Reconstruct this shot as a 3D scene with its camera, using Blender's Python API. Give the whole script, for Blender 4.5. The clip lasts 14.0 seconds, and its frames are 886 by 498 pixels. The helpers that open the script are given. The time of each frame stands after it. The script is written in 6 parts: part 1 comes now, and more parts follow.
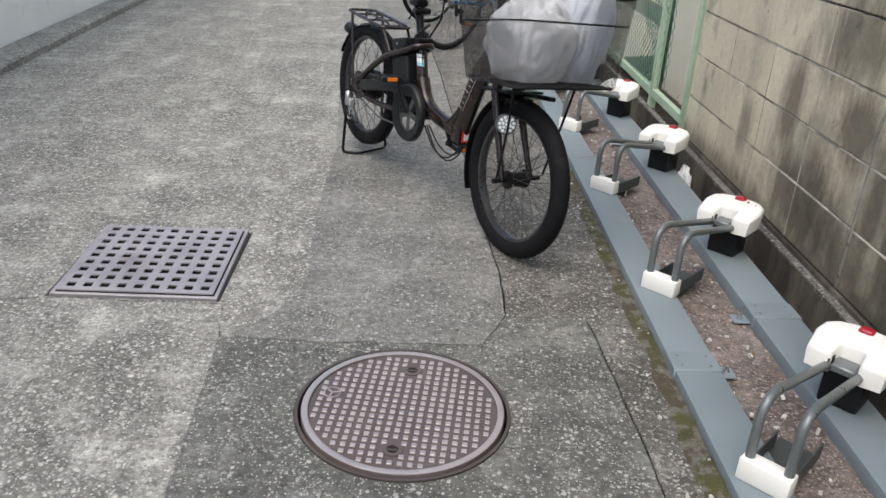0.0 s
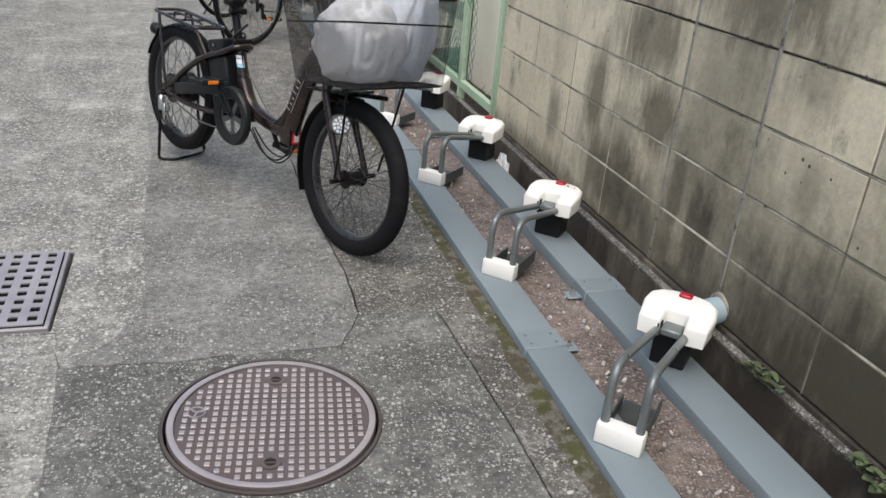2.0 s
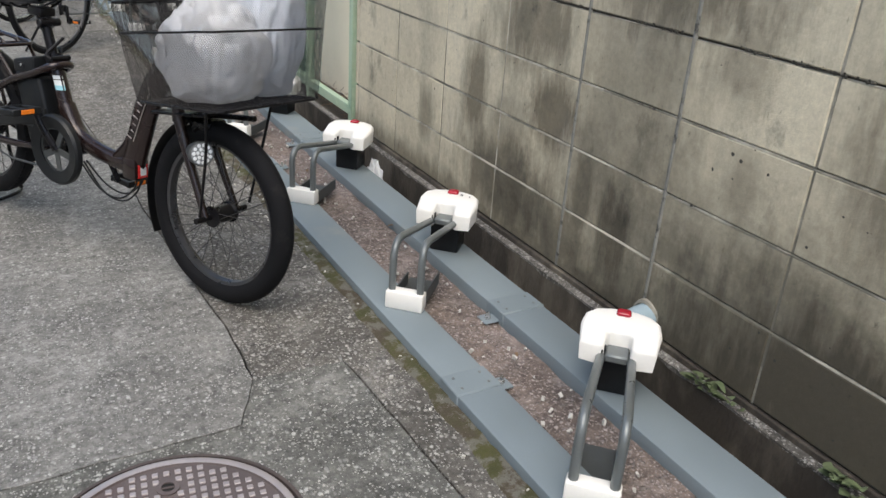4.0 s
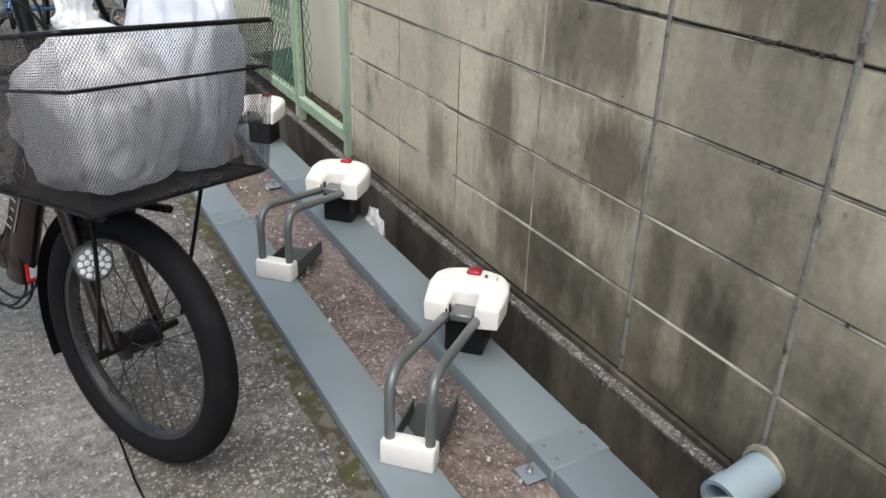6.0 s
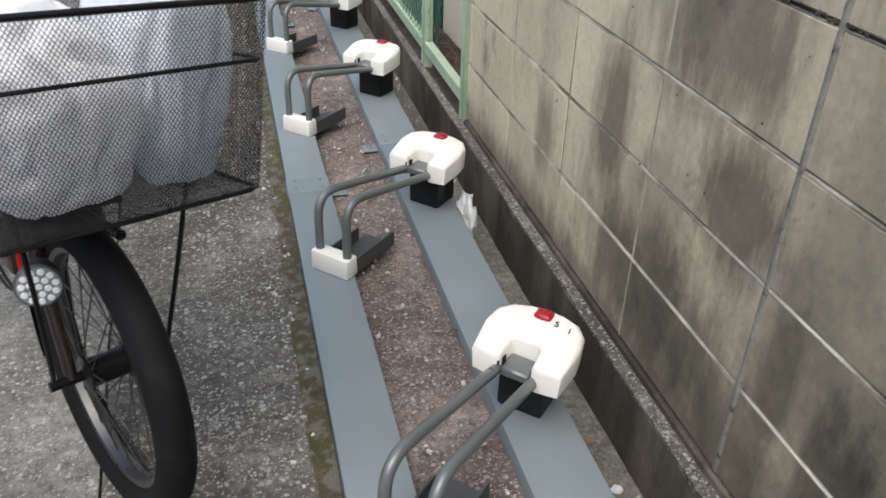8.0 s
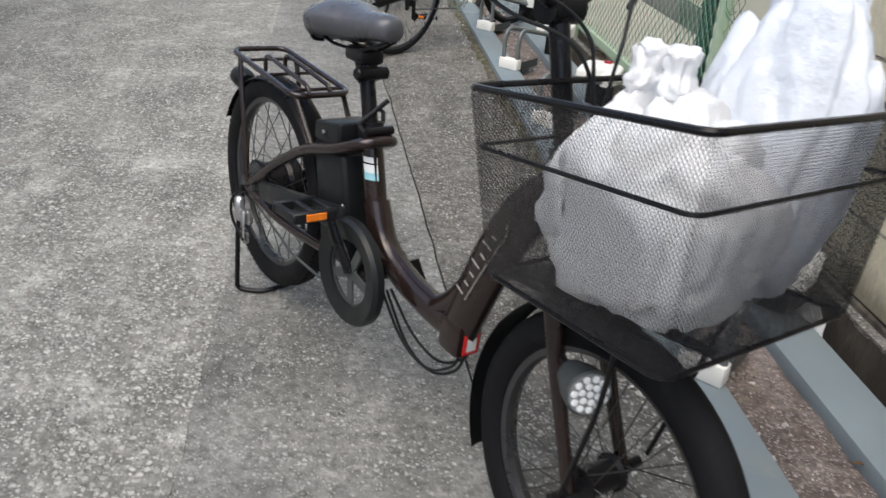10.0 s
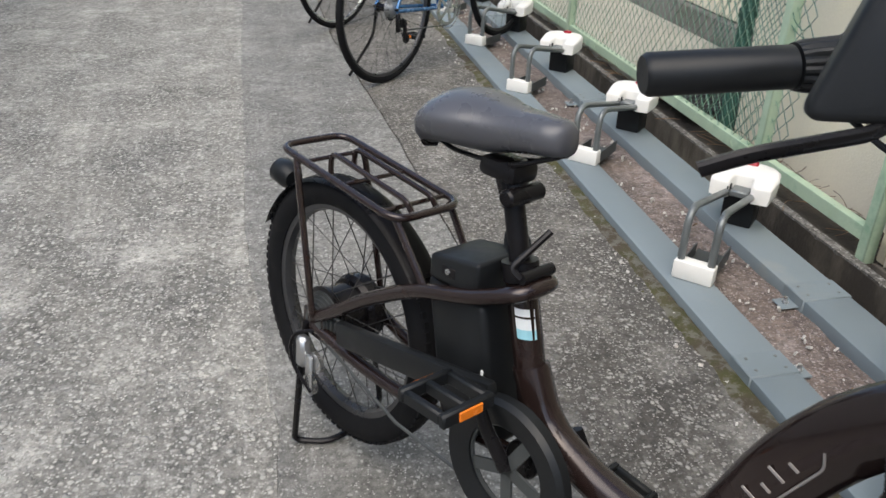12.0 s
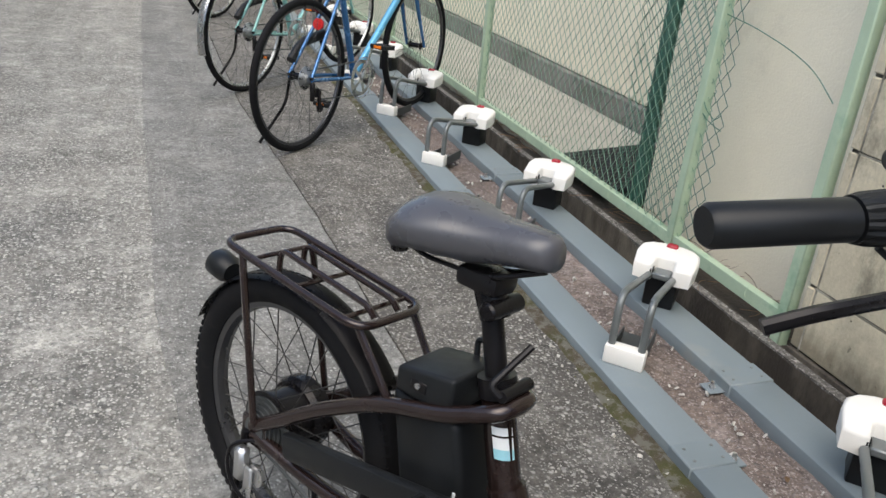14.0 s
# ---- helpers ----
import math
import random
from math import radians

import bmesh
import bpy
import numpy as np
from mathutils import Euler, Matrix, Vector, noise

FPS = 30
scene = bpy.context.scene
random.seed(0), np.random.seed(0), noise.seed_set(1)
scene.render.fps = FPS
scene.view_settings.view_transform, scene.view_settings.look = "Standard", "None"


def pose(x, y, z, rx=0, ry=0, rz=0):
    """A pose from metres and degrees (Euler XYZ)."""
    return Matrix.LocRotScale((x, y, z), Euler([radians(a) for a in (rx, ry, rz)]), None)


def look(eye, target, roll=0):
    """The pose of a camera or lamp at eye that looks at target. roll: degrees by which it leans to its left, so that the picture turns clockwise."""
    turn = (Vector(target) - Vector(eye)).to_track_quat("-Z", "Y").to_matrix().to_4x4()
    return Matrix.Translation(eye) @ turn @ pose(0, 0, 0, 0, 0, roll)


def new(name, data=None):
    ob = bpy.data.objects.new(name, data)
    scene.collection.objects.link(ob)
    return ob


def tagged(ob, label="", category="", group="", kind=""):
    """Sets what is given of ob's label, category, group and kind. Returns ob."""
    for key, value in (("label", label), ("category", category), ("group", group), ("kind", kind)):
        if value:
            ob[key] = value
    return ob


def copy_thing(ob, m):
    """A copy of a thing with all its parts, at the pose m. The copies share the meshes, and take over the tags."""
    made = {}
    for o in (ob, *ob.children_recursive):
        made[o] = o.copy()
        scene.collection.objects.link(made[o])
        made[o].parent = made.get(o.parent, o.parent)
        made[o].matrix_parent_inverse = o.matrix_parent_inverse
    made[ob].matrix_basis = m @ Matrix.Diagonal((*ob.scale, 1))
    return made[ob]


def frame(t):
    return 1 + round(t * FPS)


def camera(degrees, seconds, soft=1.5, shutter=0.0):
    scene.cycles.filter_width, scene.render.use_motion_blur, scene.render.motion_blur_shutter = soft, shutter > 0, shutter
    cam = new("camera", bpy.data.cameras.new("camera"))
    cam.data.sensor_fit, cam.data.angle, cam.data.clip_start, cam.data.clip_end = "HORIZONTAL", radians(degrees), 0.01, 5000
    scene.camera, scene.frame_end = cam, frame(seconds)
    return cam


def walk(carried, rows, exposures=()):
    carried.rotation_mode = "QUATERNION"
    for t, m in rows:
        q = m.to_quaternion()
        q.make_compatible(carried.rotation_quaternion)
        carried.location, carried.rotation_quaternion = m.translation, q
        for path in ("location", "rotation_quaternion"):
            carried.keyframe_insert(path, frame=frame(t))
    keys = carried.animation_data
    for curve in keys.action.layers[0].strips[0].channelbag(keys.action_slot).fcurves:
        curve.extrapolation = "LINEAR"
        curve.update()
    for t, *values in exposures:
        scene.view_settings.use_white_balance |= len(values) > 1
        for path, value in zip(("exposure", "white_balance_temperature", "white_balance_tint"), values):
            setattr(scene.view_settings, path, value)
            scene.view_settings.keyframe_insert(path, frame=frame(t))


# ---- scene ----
cam = camera(58.1, 14.0, shutter=0.25)
PATH = [
    (0, (0.6, 1.514, 1.127), (0.675, 3.325, 0.282), 3.3),
    (0.5, (0.604, 1.524, 1.143), (0.77, 3.325, 0.292), 2.3),
    (1, (0.524, 1.557, 1.153), (0.903, 3.325, 0.302), 2.7),
    (1.5, (0.482, 1.543, 1.158), (0.989, 3.28, 0.307), 4.0),
    (2, (0.476, 1.51, 1.156), (1.029, 3.242, 0.32), 5.0),
    (2.5, (0.401, 1.569, 1.18), (1.074, 3.252, 0.339), 4.3),
    (2.7, (0.365, 1.604, 1.182), (1.154, 3.242, 0.347), 5.5),
    (4.8, (0.527, 2.129, 1.111), (1.474, 3.677, 0.267), 3.0),
    (5, (0.555, 2.201, 1.113), (1.513, 3.739, 0.267), 2.4),
    (5.5, (0.677, 2.376, 1.104), (1.653, 3.889, 0.234), 2.6),
    (6, (0.819, 2.54, 1.086), (1.675, 4.118, 0.206), 1.4),
    (6.5, (0.975, 2.707, 1.078), (1.796, 4.251, 0.107), 1.1),
    (7, (1.132, 2.816, 1.092), (1.857, 4.387, 0.089), 1.4),
    (7.5, (1.222, 2.862, 1.106), (1.703, 4.509, 0.078), -0.4),
    (8, (1.181, 2.854, 1.103), (1.623, 4.494, 0.046), 1.7),
    (8.5, (1.003, 2.831, 1.094), (1.465, 4.456, 0.023), 5.9),
    (9, (0.818, 2.831, 1.088), (1.232, 4.546, 0.146), 7.9),
    (9.2, (0.766, 2.86, 1.082), (1.075, 4.607, 0.137), 7.2),
    (11.3, (0.37, 3.504, 1.095), (0.622, 5.26, 0.178), 1.3),
    (11.5, (0.367, 3.551, 1.096), (0.638, 5.305, 0.173), 1.2),
    (12, (0.296, 3.642, 1.105), (0.665, 5.364, 0.156), 1.7),
    (12.5, (0.225, 3.731, 1.125), (0.81, 5.442, 0.27), 2.8),
    (13, (0.196, 3.761, 1.143), (0.808, 5.479, 0.325), 4.6),
    (13.5, (0.205, 3.749, 1.145), (0.819, 5.48, 0.356), 4.7),
    (14, (0.21, 3.757, 1.133), (0.853, 5.472, 0.329), 5.8),
]
EXPOSURE = [(0.0, 0.30, 6850, 8), (14.0, 0.30, 6850, 8)]
walk(cam, [(t, look(eye, target, roll)) for t, eye, target, roll in PATH], EXPOSURE)

# ---- light: overcast late afternoon, open sky over the lane ----
world = bpy.data.worlds.new("sky")
scene.world = world
world.use_nodes = True
wn, wl = world.node_tree.nodes, world.node_tree.links
sky = wn.new("ShaderNodeTexSky")
sky.sky_type, sky.sun_disc = "NISHITA", False
sky.sun_elevation, sky.sun_rotation = radians(61), radians(-148)
sky.air_density, sky.dust_density, sky.ozone_density = 1.0, 2.0, 0.8
wl.new(sky.outputs["Color"], wn["Background"].inputs["Color"])
wn["Background"].inputs["Strength"].default_value = 0.23
sun = new("sun", bpy.data.lights.new("sun", "SUN"))
sun.data.energy, sun.data.angle, sun.data.color = 1.75, radians(60), (1.0, 0.99, 0.97)
sun.matrix_world = look((-1.55, 0.22, 7), (0.5, 3.5, 0))


# ---- materials ----
def mat(name, base, rough=0.6, metal=0.0, var=0.25, scale=8.0, fine=90.0, bump=0.15, dist=0.002, tint=None, tint_at=(0.55, 0.75),
        tint_scale=3.0, more=(), rand=0.0, spec=0.5, coat=0.0, stretch=(1, 1, 1), space="Position"):
    """A surface: base colour, broad and fine variation, stains of a second colour, relief and roughness."""
    m = bpy.data.materials.new(name)
    m.use_nodes = True
    n, l = m.node_tree.nodes, m.node_tree.links
    b = n["Principled BSDF"]
    b.inputs["Metallic"].default_value = metal
    b.inputs["Specular IOR Level"].default_value = spec
    b.inputs["Coat Weight"].default_value = coat
    if space == "Position":
        src = n.new("ShaderNodeNewGeometry").outputs["Position"]
    else:
        src = n.new("ShaderNodeTexCoord").outputs["Object"]
    mp = n.new("ShaderNodeMapping")
    mp.inputs["Scale"].default_value = stretch
    l.new(src, mp.inputs["Vector"])

    def noise_tex(s, detail=5, rgh=0.6):
        t = n.new("ShaderNodeTexNoise")
        t.inputs["Scale"].default_value, t.inputs["Detail"].default_value, t.inputs["Roughness"].default_value = s, detail, rgh
        l.new(mp.outputs["Vector"], t.inputs["Vector"])
        return t.outputs["Fac"]

    def ramp(fac, lo, hi, a, c):
        r = n.new("ShaderNodeMapRange")
        r.inputs["From Min"].default_value, r.inputs["From Max"].default_value = lo, hi
        r.inputs["To Min"].default_value, r.inputs["To Max"].default_value = a, c
        l.new(fac, r.inputs["Value"])
        return r.outputs["Result"]

    def mixc(fac, a, c, kind="MIX"):
        x = n.new("ShaderNodeMix")
        x.data_type, x.blend_type = "RGBA", kind
        for val, sock in ((fac, x.inputs["Factor"]), (a, x.inputs["A"]), (c, x.inputs["B"])):
            if isinstance(val, (int, float)):
                sock.default_value = val
            elif isinstance(val, tuple):
                sock.default_value = (*val, 1)
            else:
                l.new(val, sock)
        return x.outputs["Result"]

    broad, small = noise_tex(scale), noise_tex(fine, 3)
    dark = tuple(c * (1 - var) for c in base)
    light = tuple(min(1, c * (1 + var)) for c in base)
    col = mixc(ramp(broad, 0.3, 0.7, 0, 1), dark, light)
    col = mixc(ramp(small, 0.3, 0.7, 0, 0.5), col, tuple(c * (1 - var * 0.8) for c in base))
    if tint:
        col = mixc(ramp(noise_tex(tint_scale, 6, 0.65), tint_at[0], tint_at[1], 0, 0.85), col, tint)
    for tone, lo, hi, size, share in more:
        col = mixc(ramp(noise_tex(size, 7, 0.7), lo, hi, 0, share), col, tone)
    if rand:
        info = n.new("ShaderNodeObjectInfo")
        hsv = n.new("ShaderNodeHueSaturation")
        l.new(ramp(info.outputs["Random"], 0, 1, 1 - rand, 1 + rand), hsv.inputs["Value"])
        l.new(col, hsv.inputs["Color"])
        col = hsv.outputs["Color"]
    l.new(col, b.inputs["Base Color"])
    l.new(ramp(broad, 0.3, 0.7, max(0.03, rough - 0.12), min(1, rough + 0.12)), b.inputs["Roughness"])
    if bump:
        bp = n.new("ShaderNodeBump")
        bp.inputs["Strength"].default_value, bp.inputs["Distance"].default_value = bump, dist
        l.new(small, bp.inputs["Height"])
        l.new(bp.outputs["Normal"], b.inputs["Normal"])
    return m


def concrete(name, paste, stones, chip=110.0, amount=0.5, bump=0.5, stain=(0.10, 0.098, 0.09), rough=0.8, rubbed=0.6):
    """Weathered concrete with its aggregate showing: paste, stones of two sizes, broad stains, pits."""
    m = mat(name, paste, rough, 0, 0.28, 3.0, 160.0, 0, tint=stain, tint_at=(0.52, 0.8), tint_scale=1.7)
    n, l = m.node_tree.nodes, m.node_tree.links
    b = n["Principled BSDF"]
    col = b.inputs["Base Color"].links[0].from_socket
    src = n["Mapping"].outputs["Vector"]
    warp = n.new("ShaderNodeTexNoise")
    warp.inputs["Scale"].default_value = 60
    l.new(src, warp.inputs["Vector"])
    add = n.new("ShaderNodeMix")
    add.data_type, add.blend_type = "RGBA", "LINEAR_LIGHT"
    add.inputs["Factor"].default_value = 0.006
    l.new(src, add.inputs["A"])
    l.new(warp.outputs["Color"], add.inputs["B"])
    heights = []
    worn = n.new("ShaderNodeTexNoise")
    worn.inputs["Scale"].default_value, worn.inputs["Detail"].default_value, worn.inputs["Roughness"].default_value = 5.5, 9, 0.78
    l.new(src, worn.inputs["Vector"])
    wr = n.new("ShaderNodeMapRange")
    wr.inputs["From Min"].default_value, wr.inputs["From Max"].default_value, wr.inputs["To Max"].default_value = 0.50, 0.66, rubbed
    l.new(worn.outputs["Fac"], wr.inputs["Value"])
    wm = n.new("ShaderNodeMix")
    wm.data_type = "RGBA"
    l.new(wr.outputs["Result"], wm.inputs["Factor"])
    l.new(col, wm.inputs["A"])
    wm.inputs["B"].default_value = (*(c * 0.92 for c in stones), 1)
    col = wm.outputs["Result"]
    mot = n.new("ShaderNodeTexNoise")
    mot.inputs["Scale"].default_value, mot.inputs["Detail"].default_value, mot.inputs["Roughness"].default_value = 38, 8, 0.82
    l.new(src, mot.inputs["Vector"])
    mr = n.new("ShaderNodeMapRange")
    mr.inputs["From Min"].default_value, mr.inputs["From Max"].default_value = 0.34, 0.66
    mr.inputs["To Min"].default_value, mr.inputs["To Max"].default_value = 0.36, 1.62
    l.new(mot.outputs["Fac"], mr.inputs["Value"])
    mm = n.new("ShaderNodeVectorMath")
    mm.operation = "SCALE"
    l.new(col, mm.inputs[0])
    l.new(mr.outputs["Result"], mm.inputs["Scale"])
    col = mm.outputs["Vector"]
    cloud = n.new("ShaderNodeTexNoise")
    cloud.inputs["Scale"].default_value, cloud.inputs["Detail"].default_value, cloud.inputs["Roughness"].default_value = 2.7, 9, 0.74
    l.new(src, cloud.inputs["Vector"])
    cr = n.new("ShaderNodeMapRange")
    cr.inputs["From Min"].default_value, cr.inputs["From Max"].default_value = 0.36, 0.64
    cr.inputs["To Min"].default_value, cr.inputs["To Max"].default_value = 0.66, 1.26
    l.new(cloud.outputs["Fac"], cr.inputs["Value"])
    cm = n.new("ShaderNodeVectorMath")
    cm.operation = "SCALE"
    l.new(col, cm.inputs[0])
    l.new(cr.outputs["Result"], cm.inputs["Scale"])
    col = cm.outputs["Vector"]
    for size, share in ((chip * 1.8, amount), (chip * 0.85, amount * 0.62)):
        v = n.new("ShaderNodeTexVoronoi")
        v.inputs["Scale"].default_value = size
        l.new(add.outputs["Result"], v.inputs["Vector"])
        sep = n.new("ShaderNodeSeparateColor")
        l.new(v.outputs["Color"], sep.inputs["Color"])
        patch = n.new("ShaderNodeTexNoise")
        patch.inputs["Scale"].default_value, patch.inputs["Detail"].default_value = 9, 5
        l.new(src, patch.inputs["Vector"])
        thr = n.new("ShaderNodeMath")
        thr.operation = "MULTIPLY_ADD"
        l.new(patch.outputs["Fac"], thr.inputs[0])
        thr.inputs[1].default_value, thr.inputs[2].default_value = -1.1, 1.55 - share
        on = n.new("ShaderNodeMath")
        on.operation = "GREATER_THAN"
        l.new(sep.outputs["Red"], on.inputs[0])
        l.new(thr.outputs["Value"], on.inputs[1])
        near = n.new("ShaderNodeMapRange")
        near.inputs["From Min"].default_value, near.inputs["From Max"].default_value = 0.55, 0.3
        l.new(v.outputs["Distance"], near.inputs["Value"])
        both = n.new("ShaderNodeMath")
        both.operation = "MULTIPLY"
        l.new(on.outputs["Value"], both.inputs[0])
        l.new(near.outputs["Result"], both.inputs[1])
        tone = n.new("ShaderNodeMix")
        tone.data_type = "RGBA"
        tone.inputs["A"].default_value = (*(c * 0.34 for c in stones), 1)
        tone.inputs["B"].default_value = (*stones, 1)
        l.new(sep.outputs["Green"], tone.inputs["Factor"])
        mx = n.new("ShaderNodeMix")
        mx.data_type = "RGBA"
        l.new(both.outputs["Value"], mx.inputs["Factor"])
        l.new(col, mx.inputs["A"])
        l.new(tone.outputs["Result"], mx.inputs["B"])
        col = mx.outputs["Result"]
        heights.append(both.outputs["Value"])
    l.new(col, b.inputs["Base Color"])
    pit = n.new("ShaderNodeTexNoise")
    pit.inputs["Scale"].default_value, pit.inputs["Detail"].default_value = 70, 6
    l.new(src, pit.inputs["Vector"])
    hsum = n.new("ShaderNodeMath")
    hsum.operation = "MULTIPLY_ADD"
    l.new(heights[1], hsum.inputs[0])
    hsum.inputs[1].default_value = 0.6
    l.new(pit.outputs["Fac"], hsum.inputs[2])
    bp = n.new("ShaderNodeBump")
    bp.inputs["Strength"].default_value, bp.inputs["Distance"].default_value = bump, 0.006
    l.new(hsum.outputs["Value"], bp.inputs["Height"])
    l.new(bp.outputs["Normal"], b.inputs["Normal"])
    return m


# damp stains on the block wall: y, z, half width, half height, strength
STAINS = [(3.80, 0.50, 0.14, 0.14, 0.92), (3.93, 0.75, 0.19, 0.16, 0.78), (4.27, 0.47, 0.08, 0.20, 0.85), (3.62, 0.30, 0.06, 0.17, 0.75),
          (3.47, 0.22, 0.08, 0.18, 0.85), (4.05, 0.18, 0.30, 0.22, 0.80), (3.70, 0.10, 0.18, 0.18, 0.70), (3.06, 0.52, 0.06, 0.08, 0.40), (3.50, 0.60, 0.30, 0.56, 0.44), (3.42, 0.98, 0.40, 0.20, 0.80),
          (2.70, 0.62, 0.14, 0.22, 0.72), (3.14, 0.80, 0.10, 0.12, 0.50), (2.55, 0.10, 0.75, 0.24, 0.85), (4.62, 0.27, 0.06, 0.10, 0.55), (4.0, 0.02, 4.5, 0.085, 0.70)]


def pitted(m):
    """Adds sparse dark blow-holes, damp stains and a coarse open grain to a cast block surface."""
    n, l = m.node_tree.nodes, m.node_tree.links
    b = n["Principled BSDF"]
    col = b.inputs["Base Color"].links[0].from_socket
    src = n.new("ShaderNodeNewGeometry").outputs["Position"]
    v = n.new("ShaderNodeTexVoronoi")
    v.inputs["Scale"].default_value = 46
    l.new(src, v.inputs["Vector"])
    sep = n.new("ShaderNodeSeparateColor")
    l.new(v.outputs["Color"], sep.inputs["Color"])
    size = n.new("ShaderNodeMapRange")
    for key, val in (("From Min", 0.70), ("From Max", 1.0), ("To Min", 0.0), ("To Max", 0.34)):
        size.inputs[key].default_value = val
    l.new(sep.outputs["Red"], size.inputs["Value"])
    hole = n.new("ShaderNodeMath")
    hole.operation = "LESS_THAN"
    l.new(v.outputs["Distance"], hole.inputs[0])
    l.new(size.outputs["Result"], hole.inputs[1])
    grain = n.new("ShaderNodeTexNoise")
    grain.inputs["Scale"].default_value, grain.inputs["Detail"].default_value, grain.inputs["Roughness"].default_value = 55, 8, 0.8
    l.new(src, grain.inputs["Vector"])
    gr = n.new("ShaderNodeMapRange")
    for key, val in (("From Min", 0.32), ("From Max", 0.68), ("To Min", 0.84), ("To Max", 1.14)):
        gr.inputs[key].default_value = val
    l.new(grain.outputs["Fac"], gr.inputs["Value"])
    sc = n.new("ShaderNodeVectorMath")
    sc.operation = "SCALE"
    l.new(col, sc.inputs[0])
    l.new(gr.outputs["Result"], sc.inputs["Scale"])
    # an old damp patch with ragged edges beside the drain pipe, olive with algae
    rag = n.new("ShaderNodeTexNoise")
    rag.inputs["Scale"].default_value, rag.inputs["Detail"].default_value, rag.inputs["Roughness"].default_value = 3.0, 7, 0.68
    l.new(src, rag.inputs["Vector"])
    off = n.new("ShaderNodeVectorMath")
    off.operation = "SUBTRACT"
    l.new(src, off.inputs[0])
    off.inputs[1].default_value = (1.92, 2.85, 0.10)
    ell = n.new("ShaderNodeVectorMath")
    ell.operation = "MULTIPLY"
    l.new(off.outputs["Vector"], ell.inputs[0])
    ell.inputs[1].default_value = (0, 0.75, 2.5)
    far = n.new("ShaderNodeVectorMath")
    far.operation = "LENGTH"
    l.new(ell.outputs["Vector"], far.inputs[0])
    edge = n.new("ShaderNodeMath")
    edge.operation = "MULTIPLY_ADD"
    l.new(rag.outputs["Fac"], edge.inputs[0])
    edge.inputs[1].default_value = 2.2
    l.new(far.outputs["Value"], edge.inputs[2])
    wet = n.new("ShaderNodeMapRange")
    for key, val in (("From Min", 2.25), ("From Max", 1.55), ("To Min", 0.0), ("To Max", 0.74)):
        wet.inputs[key].default_value = val
    l.new(edge.outputs["Value"], wet.inputs["Value"])
    dp = n.new("ShaderNodeMix")
    dp.data_type = "RGBA"
    l.new(wet.outputs["Result"], dp.inputs["Factor"])
    l.new(sc.outputs["Vector"], dp.inputs["A"])
    dp.inputs["B"].default_value = (0.078, 0.069, 0.047, 1)
    run = n.new("ShaderNodeMapping")
    run.inputs["Scale"].default_value = (1, 7.0, 1.6)
    l.new(src, run.inputs["Vector"])
    streak = n.new("ShaderNodeTexNoise")
    streak.inputs["Scale"].default_value, streak.inputs["Detail"].default_value, streak.inputs["Roughness"].default_value = 2.4, 8, 0.66
    l.new(run.outputs["Vector"], streak.inputs["Vector"])
    total = None
    for y, z, ry, rz, amount in STAINS:
        so = n.new("ShaderNodeVectorMath")
        so.operation = "SUBTRACT"
        l.new(src, so.inputs[0])
        so.inputs[1].default_value = (0, y, z)
        ss = n.new("ShaderNodeVectorMath")
        ss.operation = "MULTIPLY"
        l.new(so.outputs["Vector"], ss.inputs[0])
        ss.inputs[1].default_value = (0, 1 / ry, 1 / rz)
        sl = n.new("ShaderNodeVectorMath")
        sl.operation = "LENGTH"
        l.new(ss.outputs["Vector"], sl.inputs[0])
        sn = n.new("ShaderNodeMath")
        sn.operation = "MULTIPLY_ADD"
        l.new(streak.outputs["Fac"], sn.inputs[0])
        sn.inputs[1].default_value = 2.2
        l.new(sl.outputs["Value"], sn.inputs[2])
        sr = n.new("ShaderNodeMapRange")
        for key, val in (("From Min", 2.5), ("From Max", 1.6), ("To Min", 0.0), ("To Max", amount)):
            sr.inputs[key].default_value = val
        l.new(sn.outputs["Value"], sr.inputs["Value"])
        if total is None:
            total = sr.outputs["Result"]
        else:
            top_ = n.new("ShaderNodeMath")
            top_.operation = "MAXIMUM"
            l.new(total, top_.inputs[0])
            l.new(sr.outputs["Result"], top_.inputs[1])
            total = top_.outputs["Value"]
    dk = n.new("ShaderNodeMix")
    dk.data_type, dk.blend_type = "RGBA", "MULTIPLY"
    l.new(total, dk.inputs["Factor"])
    l.new(dp.outputs["Result"], dk.inputs["A"])
    dk.inputs["B"].default_value = (0.23, 0.215, 0.195, 1)
    mx = n.new("ShaderNodeMix")
    mx.data_type = "RGBA"
    l.new(hole.outputs["Value"], mx.inputs["Factor"])
    l.new(dk.outputs["Result"], mx.inputs["A"])
    mx.inputs["B"].default_value = (0.045, 0.042, 0.035, 1)
    l.new(mx.outputs["Result"], b.inputs["Base Color"])
    dip = n.new("ShaderNodeMath")
    dip.operation = "SUBTRACT"
    l.new(grain.outputs["Fac"], dip.inputs[0])
    l.new(hole.outputs["Value"], dip.inputs[1])
    bp = n["Bump"]
    bp.inputs["Distance"].default_value = 0.004
    l.new(dip.outputs["Value"], bp.inputs["Height"])
    return m


